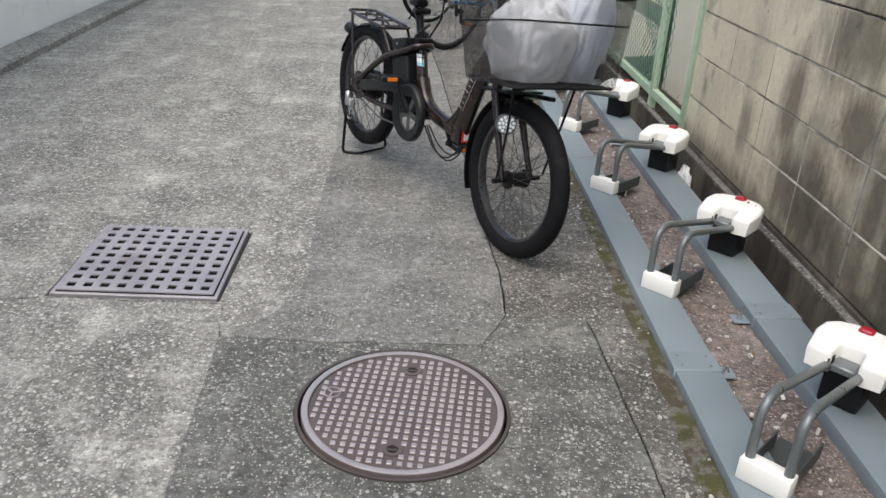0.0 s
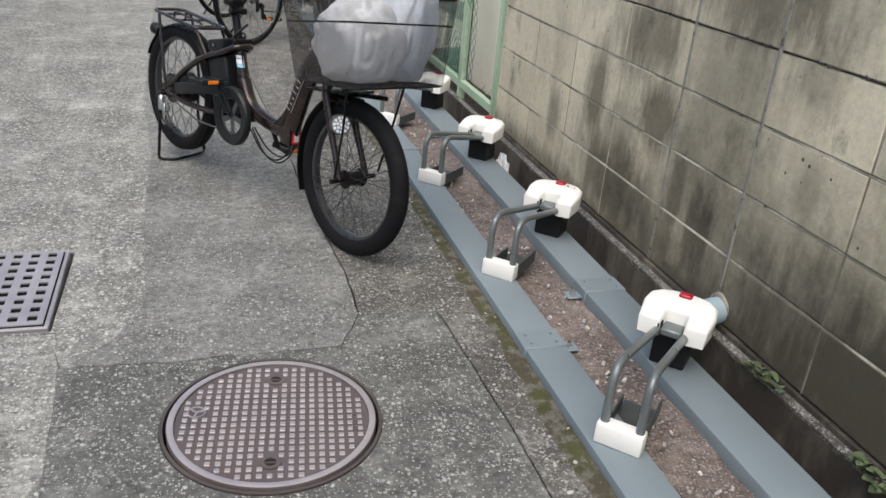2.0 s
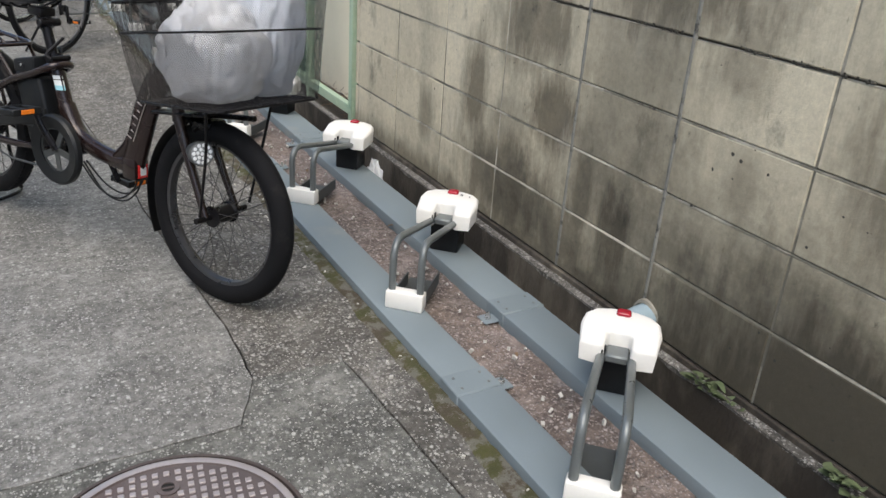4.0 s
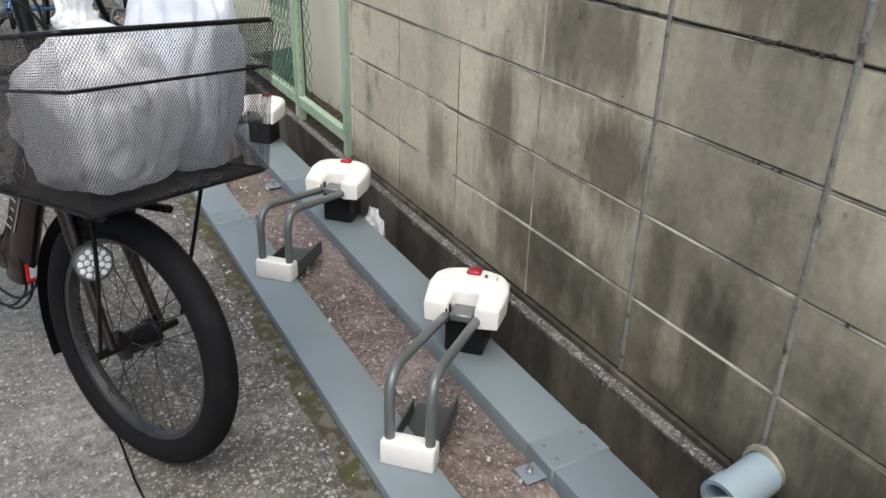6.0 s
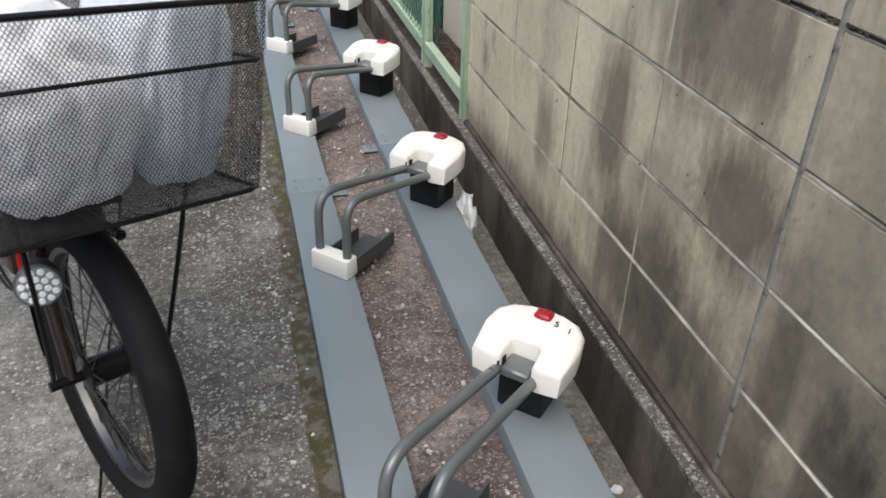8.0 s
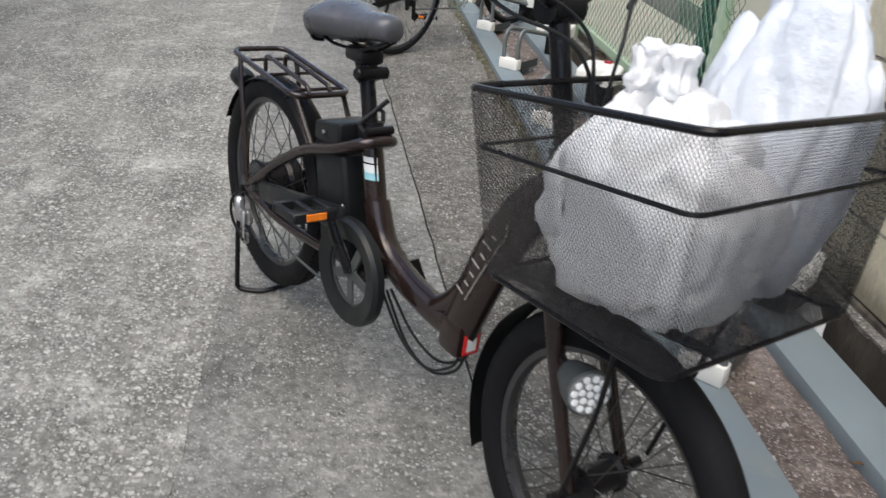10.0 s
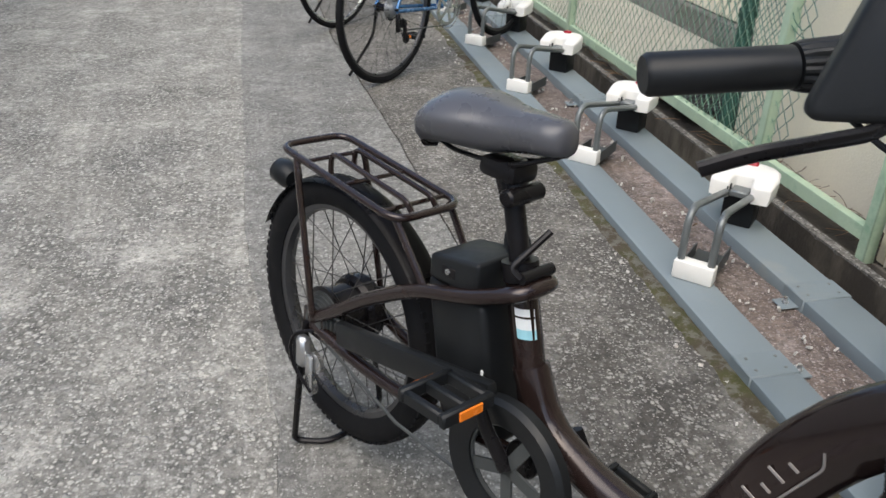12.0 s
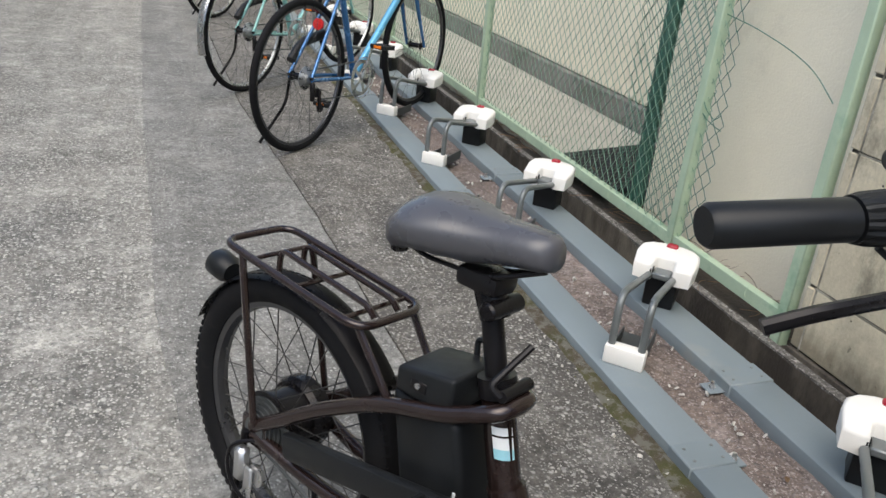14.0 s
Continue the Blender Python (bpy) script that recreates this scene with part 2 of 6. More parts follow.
M_ROUGH = concrete("weathered_aggregate_concrete", (0.200, 0.192, 0.172), (0.56, 0.54, 0.49), 78, 0.66, 1.0, stain=(0.105, 0.10, 0.088), rubbed=0.75)
M_PATCH = concrete("smoother_patch_concrete", (0.172, 0.167, 0.154), (0.44, 0.43, 0.40), 115, 0.34, 0.6, stain=(0.088, 0.086, 0.076), rubbed=0.40)
M_DARKSLAB = concrete("dark_flecked_concrete", (0.108, 0.106, 0.095), (0.44, 0.43, 0.395), 100, 0.36, 0.8, stain=(0.055, 0.057, 0.046), rubbed=0.28)
M_STRIP = concrete("edge_strip_concrete", (0.097, 0.089, 0.077), (0.42, 0.40, 0.365), 95, 0.46, 0.9, stain=(0.055, 0.050, 0.040), rubbed=0.42)
M_BED = concrete("reddish_gravel_bed", (0.145, 0.111, 0.094), (0.40, 0.34, 0.315), 105, 0.46, 1.0, stain=(0.042, 0.032, 0.025))
M_GUTTER = concrete("gutter_concrete", (0.15, 0.147, 0.122), (0.27, 0.26, 0.23), 110, 0.3, 0.5, stain=(0.085, 0.105, 0.028))
M_EARTH = mat("dark_earth", (0.055, 0.045, 0.035), 0.95, var=0.4, bump=0.8, dist=0.01, fine=60)
M_BLOCK = pitted(mat("concrete_block", (0.58, 0.515, 0.375), 0.9, 0, 0.13, 2.6, 150, 0.5, 0.003, tint=(0.22, 0.20, 0.148), tint_at=(0.53, 0.70), tint_scale=1.25, more=(((0.11, 0.10, 0.075), 0.59, 0.70, 3.4, 0.7), ((0.54, 0.49, 0.39), 0.56, 0.72, 3.1, 0.6), ((0.055, 0.055, 0.045), 0.64, 0.72, 40, 0.6)), rand=0.12, stretch=(1, 1.15, 0.72)))
M_JOINT = mat("dirty_open_joint", (0.045, 0.040, 0.030), 0.95, 0, 0.4, 12, 120, 0.6, 0.004, tint=(0.16, 0.15, 0.12), tint_at=(0.58, 0.72), tint_scale=5)
M_MORTAR = mat("wall_mortar", (0.52, 0.48, 0.39), 0.95, 0, 0.3, 6, 120, 0.6, 0.004, tint=(0.085, 0.078, 0.058), tint_at=(0.42, 0.56), tint_scale=2.6)
M_KERB = mat("mossy_kerb_concrete", (0.14, 0.12, 0.092), 0.95, 0, 0.35, 7, 120, 0.8, 0.006, tint=(0.026, 0.020, 0.015), tint_at=(0.36, 0.56), tint_scale=5, stretch=(1, 1, 0.4))
M_STEEL = mat("grey_blue_painted_steel", (0.185, 0.222, 0.24), 0.58, 0.0, 0.10, 5, 200, 0.05, 0.001, tint=(0.26, 0.26, 0.23), tint_at=(0.6, 0.85), tint_scale=3.5)
M_TUBE = mat("grey_steel_tube", (0.17, 0.185, 0.185), 0.38, 0.4, 0.14, 12, 200, 0.06, 0.001)
M_DARKSTEEL = mat("dark_grey_steel", (0.07, 0.075, 0.075), 0.5, 0.3, 0.2, 10, 150, 0.1, 0.001)
M_WHITE = mat("white_plastic", (0.80, 0.78, 0.73), 0.38, 0, 0.05, 9, 150, 0.03, 0.001, tint=(0.62, 0.59, 0.52), tint_at=(0.62, 0.85), tint_scale=9)
M_RED = mat("red_button_plastic", (0.33, 0.012, 0.025), 0.25, 0, 0.1, 20, 100, 0)
M_IRON = mat("worn_cast_iron", (0.135, 0.110, 0.106), 0.6, 0.35, 0.2, 7, 160, 0.25, 0.001, tint=(0.13, 0.085, 0.075), tint_at=(0.50, 0.74), tint_scale=5)
M_IRONLOW = mat("rusty_cast_iron_recess", (0.085, 0.067, 0.062), 0.7, 0.2, 0.25, 7, 160, 0.4, 0.002)
M_STUD = mat("polished_iron_studs", (0.42, 0.378, 0.370), 0.42, 0.45, 0.12, 9, 120, 0.1, 0.001)
# near black: shade and grime down the holes, put into the colour
M_BLACKHOLE = mat("pit_shade_and_grime", (0.012, 0.011, 0.010), 0.95, var=0.3)
M_GRATE = mat("worn_grey_cast_grate", (0.36, 0.335, 0.345), 0.5, 0.3, 0.2, 7, 160, 0.25, 0.001, tint=(0.17, 0.125, 0.12), tint_at=(0.55, 0.8), tint_scale=5)
M_GREEN = mat("pale_green_paint", (0.42, 0.53, 0.38), 0.55, 0, 0.12, 6, 120, 0.15, 0.001, tint=(0.22, 0.36, 0.24), tint_at=(0.56, 0.72), tint_scale=7)
M_LINK = mat("green_coated_wire", (0.20, 0.33, 0.24), 0.5, 0.1, 0.2, 10, 100, 0)
M_LINKDARK = mat("dark_green_coated_wire", (0.05, 0.16, 0.11), 0.5, 0.1, 0.2, 10, 100, 0)
M_STUCCO = mat("cream_stucco", (0.84, 0.77, 0.61), 0.9, 0, 0.07, 3, 110, 0.5, 0.004, tint=(0.45, 0.40, 0.30), tint_at=(0.6, 0.85), tint_scale=2)
M_PLINTH = mat("grey_plinth", (0.22, 0.21, 0.19), 0.9, 0, 0.2, 5, 110, 0.4, 0.003, tint=(0.08, 0.10, 0.07), tint_at=(0.5, 0.7))
M_PAD = mat("pale_concrete_pad", (0.48, 0.45, 0.38), 0.9, 0, 0.15, 4, 110, 0.4, 0.003, tint=(0.3, 0.29, 0.24))
M_WHITEWALL = mat("white_painted_wall", (0.84, 0.85, 0.83), 0.85, 0, 0.06, 2, 90, 0.3, 0.003, tint=(0.5, 0.51, 0.5), tint_at=(0.6, 0.8))
M_PVC = mat("pale_blue_pvc", (0.34, 0.43, 0.47), 0.4, 0, 0.1, 12, 100, 0.05)
M_MOSS = mat("brown_green_moss", (0.080, 0.080, 0.024), 0.98, 0, 0.45, 14, 260, 1.0, 0.006, tint=(0.070, 0.052, 0.038), tint_at=(0.42, 0.56), tint_scale=7, more=(((0.155, 0.145, 0.120), 0.49, 0.58, 24, 0.9), ((0.33, 0.31, 0.27), 0.62, 0.68, 75, 0.7)))
M_LEAF = mat("weed_leaf", (0.105, 0.135, 0.065), 0.6, 0, 0.3, 30, 150, 0.1, rand=0.2)
M_DRYLEAF = mat("dry_leaf", (0.28, 0.17, 0.09), 0.8, 0, 0.35, 40, 150, 0.2, rand=0.35)
M_PAPER = mat("white_plastic_scrap", (0.68, 0.69, 0.70), 0.35, 0, 0.12, 30, 80, 0.2, 0.004)
M_MINT = mat("mint_wrapper", (0.35, 0.62, 0.50), 0.4, 0, 0.2, 40, 100, 0.1)
M_CHIP = mat("pale_stone_chip", (0.50, 0.48, 0.44), 0.9, 0, 0.25, 60, 200, 0.3, rand=0.35)
# the cycles
M_FRAME = mat("dark_brown_enamel", (0.028, 0.017, 0.015), 0.22, 0.35, 0.15, 8, 200, 0.03, 0.0005, coat=0.3, space="Object")
M_BLACK = mat("black_plastic", (0.010, 0.011, 0.012), 0.42, 0, 0.25, 14, 250, 0.08, 0.0006, spec=0.28, space="Object")
M_BLKMET = mat("black_painted_metal", (0.011, 0.010, 0.011), 0.3, 0.3, 0.25, 14, 250, 0.05, 0.0005, spec=0.28, space="Object")
M_TYRE = mat("tyre_rubber", (0.008, 0.008, 0.009), 0.75, 0, 0.3, 20, 300, 0.25, 0.001, tint=(0.03, 0.028, 0.025), tint_at=(0.6, 0.8), tint_scale=10, spec=0.16, space="Object")
M_RIM = mat("dark_alloy_rim", (0.10, 0.10, 0.105), 0.32, 0.8, 0.15, 12, 200, 0.03, space="Object")
M_ALLOY = mat("bright_alloy", (0.55, 0.55, 0.55), 0.28, 0.9, 0.12, 14, 200, 0.03, space="Object")
M_SPOKE = mat("dull_spoke_steel", (0.05, 0.048, 0.046), 0.45, 0.5, 0.15, 30, 200, 0, space="Object")
M_SADDLE = mat("dark_grey_vinyl", (0.075, 0.075, 0.083), 0.31, 0, 0.12, 10, 400, 0.12, 0.0006, space="Object")
M_ORANGE = mat("orange_reflector", (0.80, 0.20, 0.02), 0.25, 0, 0.12, 40, 200, 0.2, space="Object")
M_REDREF = mat("red_reflector", (0.62, 0.02, 0.02), 0.25, 0, 0.12, 40, 200, 0.2, space="Object")
M_LABELW = mat("white_sticker", (0.72, 0.74, 0.74), 0.4, 0, 0.06, 30, 200, 0, space="Object")
M_LABELB = mat("pale_blue_sticker", (0.28, 0.55, 0.62), 0.4, 0, 0.1, 30, 200, 0, space="Object")
M_FACET = mat("bright_lens_facet", (0.92, 0.93, 0.94), 0.10, 0.0, 0.05, 50, 150, 0.1, 0.001, spec=0.9, space="Object")
M_LENS = mat("clear_lamp_lens", (0.30, 0.31, 0.32), 0.12, 0.2, 0.25, 50, 150, 0.6, 0.002, space="Object")
M_LETTER = mat("pale_lettering", (0.34, 0.31, 0.29), 0.4, 0.3, 0.1, 30, 200, 0, space="Object")
M_BLUE = mat("metallic_blue_enamel", (0.045, 0.16, 0.36), 0.25, 0.4, 0.12, 8, 200, 0.02, coat=0.5, space="Object")
M_LBLUE = mat("light_blue_enamel", (0.12, 0.42, 0.66), 0.25, 0.3, 0.12, 8, 200, 0.02, coat=0.5, space="Object")
M_TEAL = mat("pale_teal_enamel", (0.20, 0.42, 0.40), 0.3, 0.2, 0.12, 8, 200, 0.02, coat=0.4, space="Object")


def bag_material(name, tone, warm=None):
    """Thin milky polythene: part of the light passes, soft crumple relief."""
    m = mat(name, tone, 0.36, 0, 0.06, 14, 45, 0.6, 0.008, tint=warm, tint_at=(0.60, 0.78), tint_scale=5.5, space="Object")
    n, l = m.node_tree.nodes, m.node_tree.links
    tr = n.new("ShaderNodeBsdfTranslucent")
    tr.inputs["Color"].default_value = (*tone, 1)
    mx = n.new("ShaderNodeMixShader")
    mx.inputs["Fac"].default_value = 0.32
    l.new(n["Principled BSDF"].outputs[0], mx.inputs[1])
    l.new(tr.outputs[0], mx.inputs[2])
    l.new(mx.outputs[0], n["Material Output"].inputs["Surface"])
    return m


M_BAG = bag_material("milky_white_polythene", (0.96, 0.96, 0.97), (0.86, 0.72, 0.62))
M_BAGGREY = bag_material("greyish_white_polythene", (0.86, 0.89, 0.94))
M_PEACH = mat("peach_food_wrapping", (0.75, 0.50, 0.33), 0.5, 0, 0.2, 25, 90, 0.2, space="Object")
M_GLOW = mat("lit_red_button", (0.8, 0.06, 0.03), 0.3, 0, 0.1, 20, 100, 0)
M_GLOW.node_tree.nodes["Principled BSDF"].inputs["Emission Color"].default_value = (1, 0.10, 0.04, 1)
M_GLOW.node_tree.nodes["Principled BSDF"].inputs["Emission Strength"].default_value = 3.0


# ---- mesh helpers ----
def link(name, bm, material, parent=None, label="", smooth=0.0):
    me = bpy.data.meshes.new(name)
    bmesh.ops.recalc_face_normals(bm, faces=bm.faces)
    if smooth:
        for f in bm.faces:
            f.smooth = True
        for e in bm.edges:
            if len(e.link_faces) == 2 and e.calc_face_angle(0) > radians(smooth):
                e.smooth = False
    bm.to_mesh(me)
    bm.free()
    me.materials.append(material)
    ob = new(name, me)
    ob.parent = parent
    if label:
        tagged(ob, label)
    return ob


def part(name, bm, material, parent, label="", smooth=40.0):
    return link(name, bm, material, parent, label, smooth)


def thing(name, m=None, **tags):
    ob = new(name)
    ob.empty_display_size = 0.1
    if m is not None:
        ob.matrix_world = m
    return tagged(ob, **tags)


def box(bm, lo, hi, bevel=0.0, m=None, seg=1):
    r = bmesh.ops.create_cube(bm, size=1)
    size = [b - a for a, b in zip(lo, hi)]
    mid = [(a + b) / 2 for a, b in zip(lo, hi)]
    bmesh.ops.scale(bm, vec=size, verts=r["verts"])
    vs = r["verts"]
    if bevel:
        es = list({e for v in vs for e in v.link_edges})
        out = bmesh.ops.bevel(bm, geom=es, offset=bevel, segments=seg, affect="EDGES", profile=0.5)
        vs = list({v for f in out["faces"] for v in f.verts} | {v for v in vs if v.is_valid})
    bmesh.ops.translate(bm, vec=mid, verts=vs)
    if m is not None:
        bmesh.ops.transform(bm, matrix=m, verts=vs)
    return vs


def fillet(points, r, n=5):
    """A polyline with its inner corners rounded."""
    pts = [Vector(p) for p in points]
    out = [pts[0]]
    for a, b, c in zip(pts, pts[1:], pts[2:]):
        k = min(r, (a - b).length * 0.49, (c - b).length * 0.49)
        p, q = b + (a - b).normalized() * k, b + (c - b).normalized() * k
        for i in range(n + 1):
            t = i / n
            out.append(p * (1 - t) ** 2 + b * 2 * t * (1 - t) + q * t * t)
    out.append(pts[-1])
    return out


def tube(bm, points, r, seg=10, close=False, r_end=None, flat=1.0, up=None):
    """A round or oval bar along points; r_end tapers it, flat squeezes it across."""
    pts = [Vector(p) for p in points]
    n = len(pts)
    rings, normal = [], None
    for i, p in enumerate(pts):
        a, b = pts[(i - 1) % n if close else max(i - 1, 0)], pts[(i + 1) % n if close else min(i + 1, n - 1)]
        d = (b - a).normalized()
        if normal is None:
            ref = Vector(up) if up else (Vector((0, 0, 1)) if abs(d.z) < 0.9 else Vector((1, 0, 0)))
            normal = (ref - d * ref.dot(d)).normalized()
        else:
            normal = (normal - d * normal.dot(d)).normalized()
        side = d.cross(normal)
        rr = r if r_end is None else r + (r_end - r) * i / (n - 1)
        rings.append([bm.verts.new(p + normal * rr * math.cos(2 * math.pi * k / seg) + side * rr * flat * math.sin(2 * math.pi * k / seg)) for k in range(seg)])
    for i in range(n if close else n - 1):
        a, b = rings[i], rings[(i + 1) % n]
        for k in range(seg):
            bm.faces.new((a[k], a[(k + 1) % seg], b[(k + 1) % seg], b[k]))
    if not close:
        bm.faces.new(rings[0][::-1])
        bm.faces.new(rings[-1])


def tubes(*args, **kw):
    bm = bmesh.new()
    for a in args:
        tube(bm, *a, **kw)
    return bm


def lathe(bm, profile, centre, axis, seg=32, close=True):
    """Turns a closed profile of (radius, along) pairs round an axis through centre."""
    ax = Vector(axis).normalized()
    u = ax.orthogonal().normalized()
    w = ax.cross(u)
    c = Vector(centre)
    rings = []
    for k in range(seg):
        d = u * math.cos(2 * math.pi * k / seg) + w * math.sin(2 * math.pi * k / seg)
        rings.append([bm.verts.new(c + d * r + ax * h) for r, h in profile])
    n = len(profile)
    for k in range(seg):
        a, b = rings[k], rings[(k + 1) % seg]
        for i in range(n if close else n - 1):
            f = (a[i], a[(i + 1) % n], b[(i + 1) % n], b[i])
            bm.faces.new(f)


def disc(bm, r, h0, h1, centre, axis, seg=28, bevel=0.0):
    p = [(0.0005, h0), (r - bevel, h0), (r, h0 + bevel), (r, h1 - bevel), (r - bevel, h1), (0.0005, h1)] if bevel else [(0.0005, h0), (r, h0), (r, h1), (0.0005, h1)]
    lathe(bm, p, centre, axis, seg)


def prism(bm, outline, z0, z1, bevel=0.0, seg=2, holes=()):
    """An upright slab over a plan outline; its top edge may be rounded."""
    vs = [bm.verts.new((*p, z1)) for p in outline]
    edges = [bm.edges.new((a, b)) for a, b in zip(vs, vs[1:] + vs[:1])]
    for hole in holes:
        hv = [bm.verts.new((*p, z1)) for p in hole]
        edges += [bm.edges.new((a, b)) for a, b in zip(hv, hv[1:] + hv[:1])]
    if holes:
        faces = [g for g in bmesh.ops.triangle_fill(bm, use_beauty=True, edges=edges)["geom"] if isinstance(g, bmesh.types.BMFace)]
    else:
        faces = [bm.faces.new(vs)]
    top = set(faces)
    out = bmesh.ops.extrude_face_region(bm, geom=faces)
    low = [g for g in out["geom"] if isinstance(g, bmesh.types.BMVert)]
    for v in low:
        v.co.z = z0
    rim = [e for e in bm.edges if len([f for f in e.link_faces if f in top]) == 1 and len(e.link_faces) == 2]
    if bevel:
        bmesh.ops.bevel(bm, geom=rim, offset=bevel, segments=seg, affect="EDGES", profile=0.5)


def jag(points, amp=0.006, step=0.05, seed=0):
    """A line with the small wander of a crack."""
    out = []
    for a, b in zip(points, points[1:]):
        n = max(1, int(math.dist(a, b) / step))
        for i in range(n):
            t = i / n
            x, y = a[0] + (b[0] - a[0]) * t, a[1] + (b[1] - a[1]) * t
            w = noise.noise((x * 9, y * 9, seed)) * amp
            out.append((x + w, y + noise.noise((x * 9 + 40, y * 9, seed)) * amp))
    out.append(tuple(points[-1]))
    return out


# ---- ground and lane ----
bm = bmesh.new()
bmesh.ops.create_grid(bm, x_segments=1, y_segments=1, size=150)
bmesh.ops.translate(bm, vec=(0, 0, -0.26), verts=bm.verts)
tagged(link("ground", bm, M_EARTH), "dark earth ground under and beyond the lane", "ground", kind="structure")

SEAM = [(0.15, -4), (0.135, 2.72), (0.10, 3.33)]
SEAM_FAR = [(0.10, 3.33), (0.20, 3.43), (0.275, 3.58), (0.265, 3.9), (0.245, 4.2), (0.24, 4.88), (0.165, 5.84), (0.10, 8.0), (0.0, 15.5)]
CROSS = [(0.10, 3.33), (0.33, 3.322), (0.60, 3.33), (0.80, 3.335), (0.872, 3.50)]
BORDER = [(0.872, 3.50), (0.877, 3.79), (0.86, 3.96), (0.80, 5.2), (0.727, 6.57), (0.60, 8.2), (0.45, 15.5)]
RIGHT = [(0.872, 3.50), (1.105, 3.488), (1.122, 3.21), (1.137, 2.78), (1.15, -4)]
LEFTCRACK = [(-3.2, 3.33), (-1.2, 3.42), (-0.55, 3.478), (-0.42, 3.505), (0.065, 3.505), (0.10, 3.33)]
seam, far, cross, border, right, lcrack = (jag(p, a, 0.045, i) for i, (p, a) in enumerate(((SEAM, 0.006), (SEAM_FAR, 0.012), (CROSS, 0.008), (BORDER, 0.006), (RIGHT, 0.006), (LEFTCRACK, 0.008))))
EDGE = 1.262
GRATE = [(-0.432, 3.513), (0.055, 3.513), (0.055, 4.000), (-0.432, 4.000)]
MH = (0.592, 3.042)
hole = [(MH[0] + 0.2515 * math.cos(a), MH[1] + 0.2515 * math.sin(a)) for a in np.linspace(0, 2 * math.pi, 56, endpoint=False)]
pavement = thing("pavement", label="weathered grey concrete lane with aggregate showing, cracked into slabs", category="pavement", kind="structure")


def slab(outline, material, label, holes=()):
    bm = bmesh.new()
    pts = [p for i, p in enumerate(outline) if i == 0 or math.dist(p, outline[i - 1]) > 0.004]
    if math.dist(pts[0], pts[-1]) < 0.004:
        pts.pop()
    prism(bm, pts, -0.10, 0.0, 0.0012, 1, holes)
    return part("slab", bm, material, pavement, label, 0)


def inset(line, dx, dy):
    return [(x + dx, y + dy) for x, y in line]


G, GS = 0.0027, 0.0002
slab(inset(far[::-1], -GS, 0) + inset(lcrack[::-1], 0, G) + [(-3.2, 15.5)], M_ROUGH, "coarse pale slab with worn aggregate", [GRATE])
slab(inset(seam[::-1], -GS, 0) + [(-3.2, -4)] + inset(lcrack, 0, -G)[:-1], M_ROUGH, "coarse slab with coarse pebbles showing")
slab(inset(cross, 0, G) + inset(border, -G, 0) + inset(far[::-1], GS, 0), M_PATCH, "smoother grey trench patch")
slab(inset(seam, GS, 0) + inset(cross, 0, -G) + inset(right[1:], -G, 0), M_DARKSLAB, "dark grey pale-flecked slab round the manhole", [hole])
slab(inset(right[::-1], G, 0)[:-1] + inset(border, G, 0) + [(EDGE, 15.5), (EDGE, -4)], M_STRIP, "narrow slab along the cycle rails")


def strip(name, x0, x1, y0, y1, z, amp, step, material, label, category, freq=9.0, drop=0.0):
    """A long uneven strip of ground."""
    bm = bmesh.new()
    nx, ny = max(2, int((x1 - x0) / step)), int((y1 - y0) / step)
    rows = []
    for j in range(ny + 1):
        row = []
        for i in range(nx + 1):
            x, y = x0 + (x1 - x0) * i / nx, y0 + (y1 - y0) * j / ny
            h = noise.noise((x * freq, y * freq, 1.7)) * amp + noise.noise((x * freq * 4, y * freq * 4, 5.1)) * amp * 0.4
            edge = drop if i in (0, nx) else 0
            row.append(bm.verts.new((x, y, z + h - edge)))
        rows.append(row)
    for a, b in zip(rows, rows[1:]):
        for i in range(nx):
            bm.faces.new((a[i], a[i + 1], b[i + 1], b[i]))
    return tagged(link(name, bm, material, None, "", 180), label, category, kind="structure")


strip("gravel_bed", 1.262, 1.715, -1.0, 13.0, -0.008, 0.010, 0.022, M_BED, "reddish brown rough gravel concrete between the steel rails", "ground")
bm = bmesh.new()
box(bm, (1.66, -1.0, -0.26), (1.719, 13.0, -0.024), 0.004)
tagged(link("gutter_side", bm, M_GUTTER, None, "", 0), "concrete edge of the rail bed beside the gutter", "gutter", kind="structure")
strip("gutter", 1.715, 1.90, -1.0, 13.0, -0.185, 0.006, 0.022, M_GUTTER, "damp grey gutter with green algae below the wall", "gutter")
bm = bmesh.new()
rng = random.Random(5)
old = None
for j in range(700):
    y = 1.0 + j * 0.0145
    w = max(0.004, 0.050 + 0.030 * noise.noise((y * 1.9, 0, 3)) + 0.018 * noise.noise((y * 8.3, 4, 3)) + 0.008 * noise.noise((y * 27, 4, 3)))
    row = []
    for i in range(6):
        t = i / 5
        hgt = 0.0065 * math.sin(math.pi * (0.05 + 0.6 * t)) * (1 + 0.9 * noise.noise((t * 4, y * 30, 2)))
        row.append(bm.verts.new((1.2725 - w * (1 - t), y, hgt if i else -0.004)))
    if old:
        for i in range(5):
            bm.faces.new((old[i], old[i + 1], row[i + 1], row[i]))
    old = row
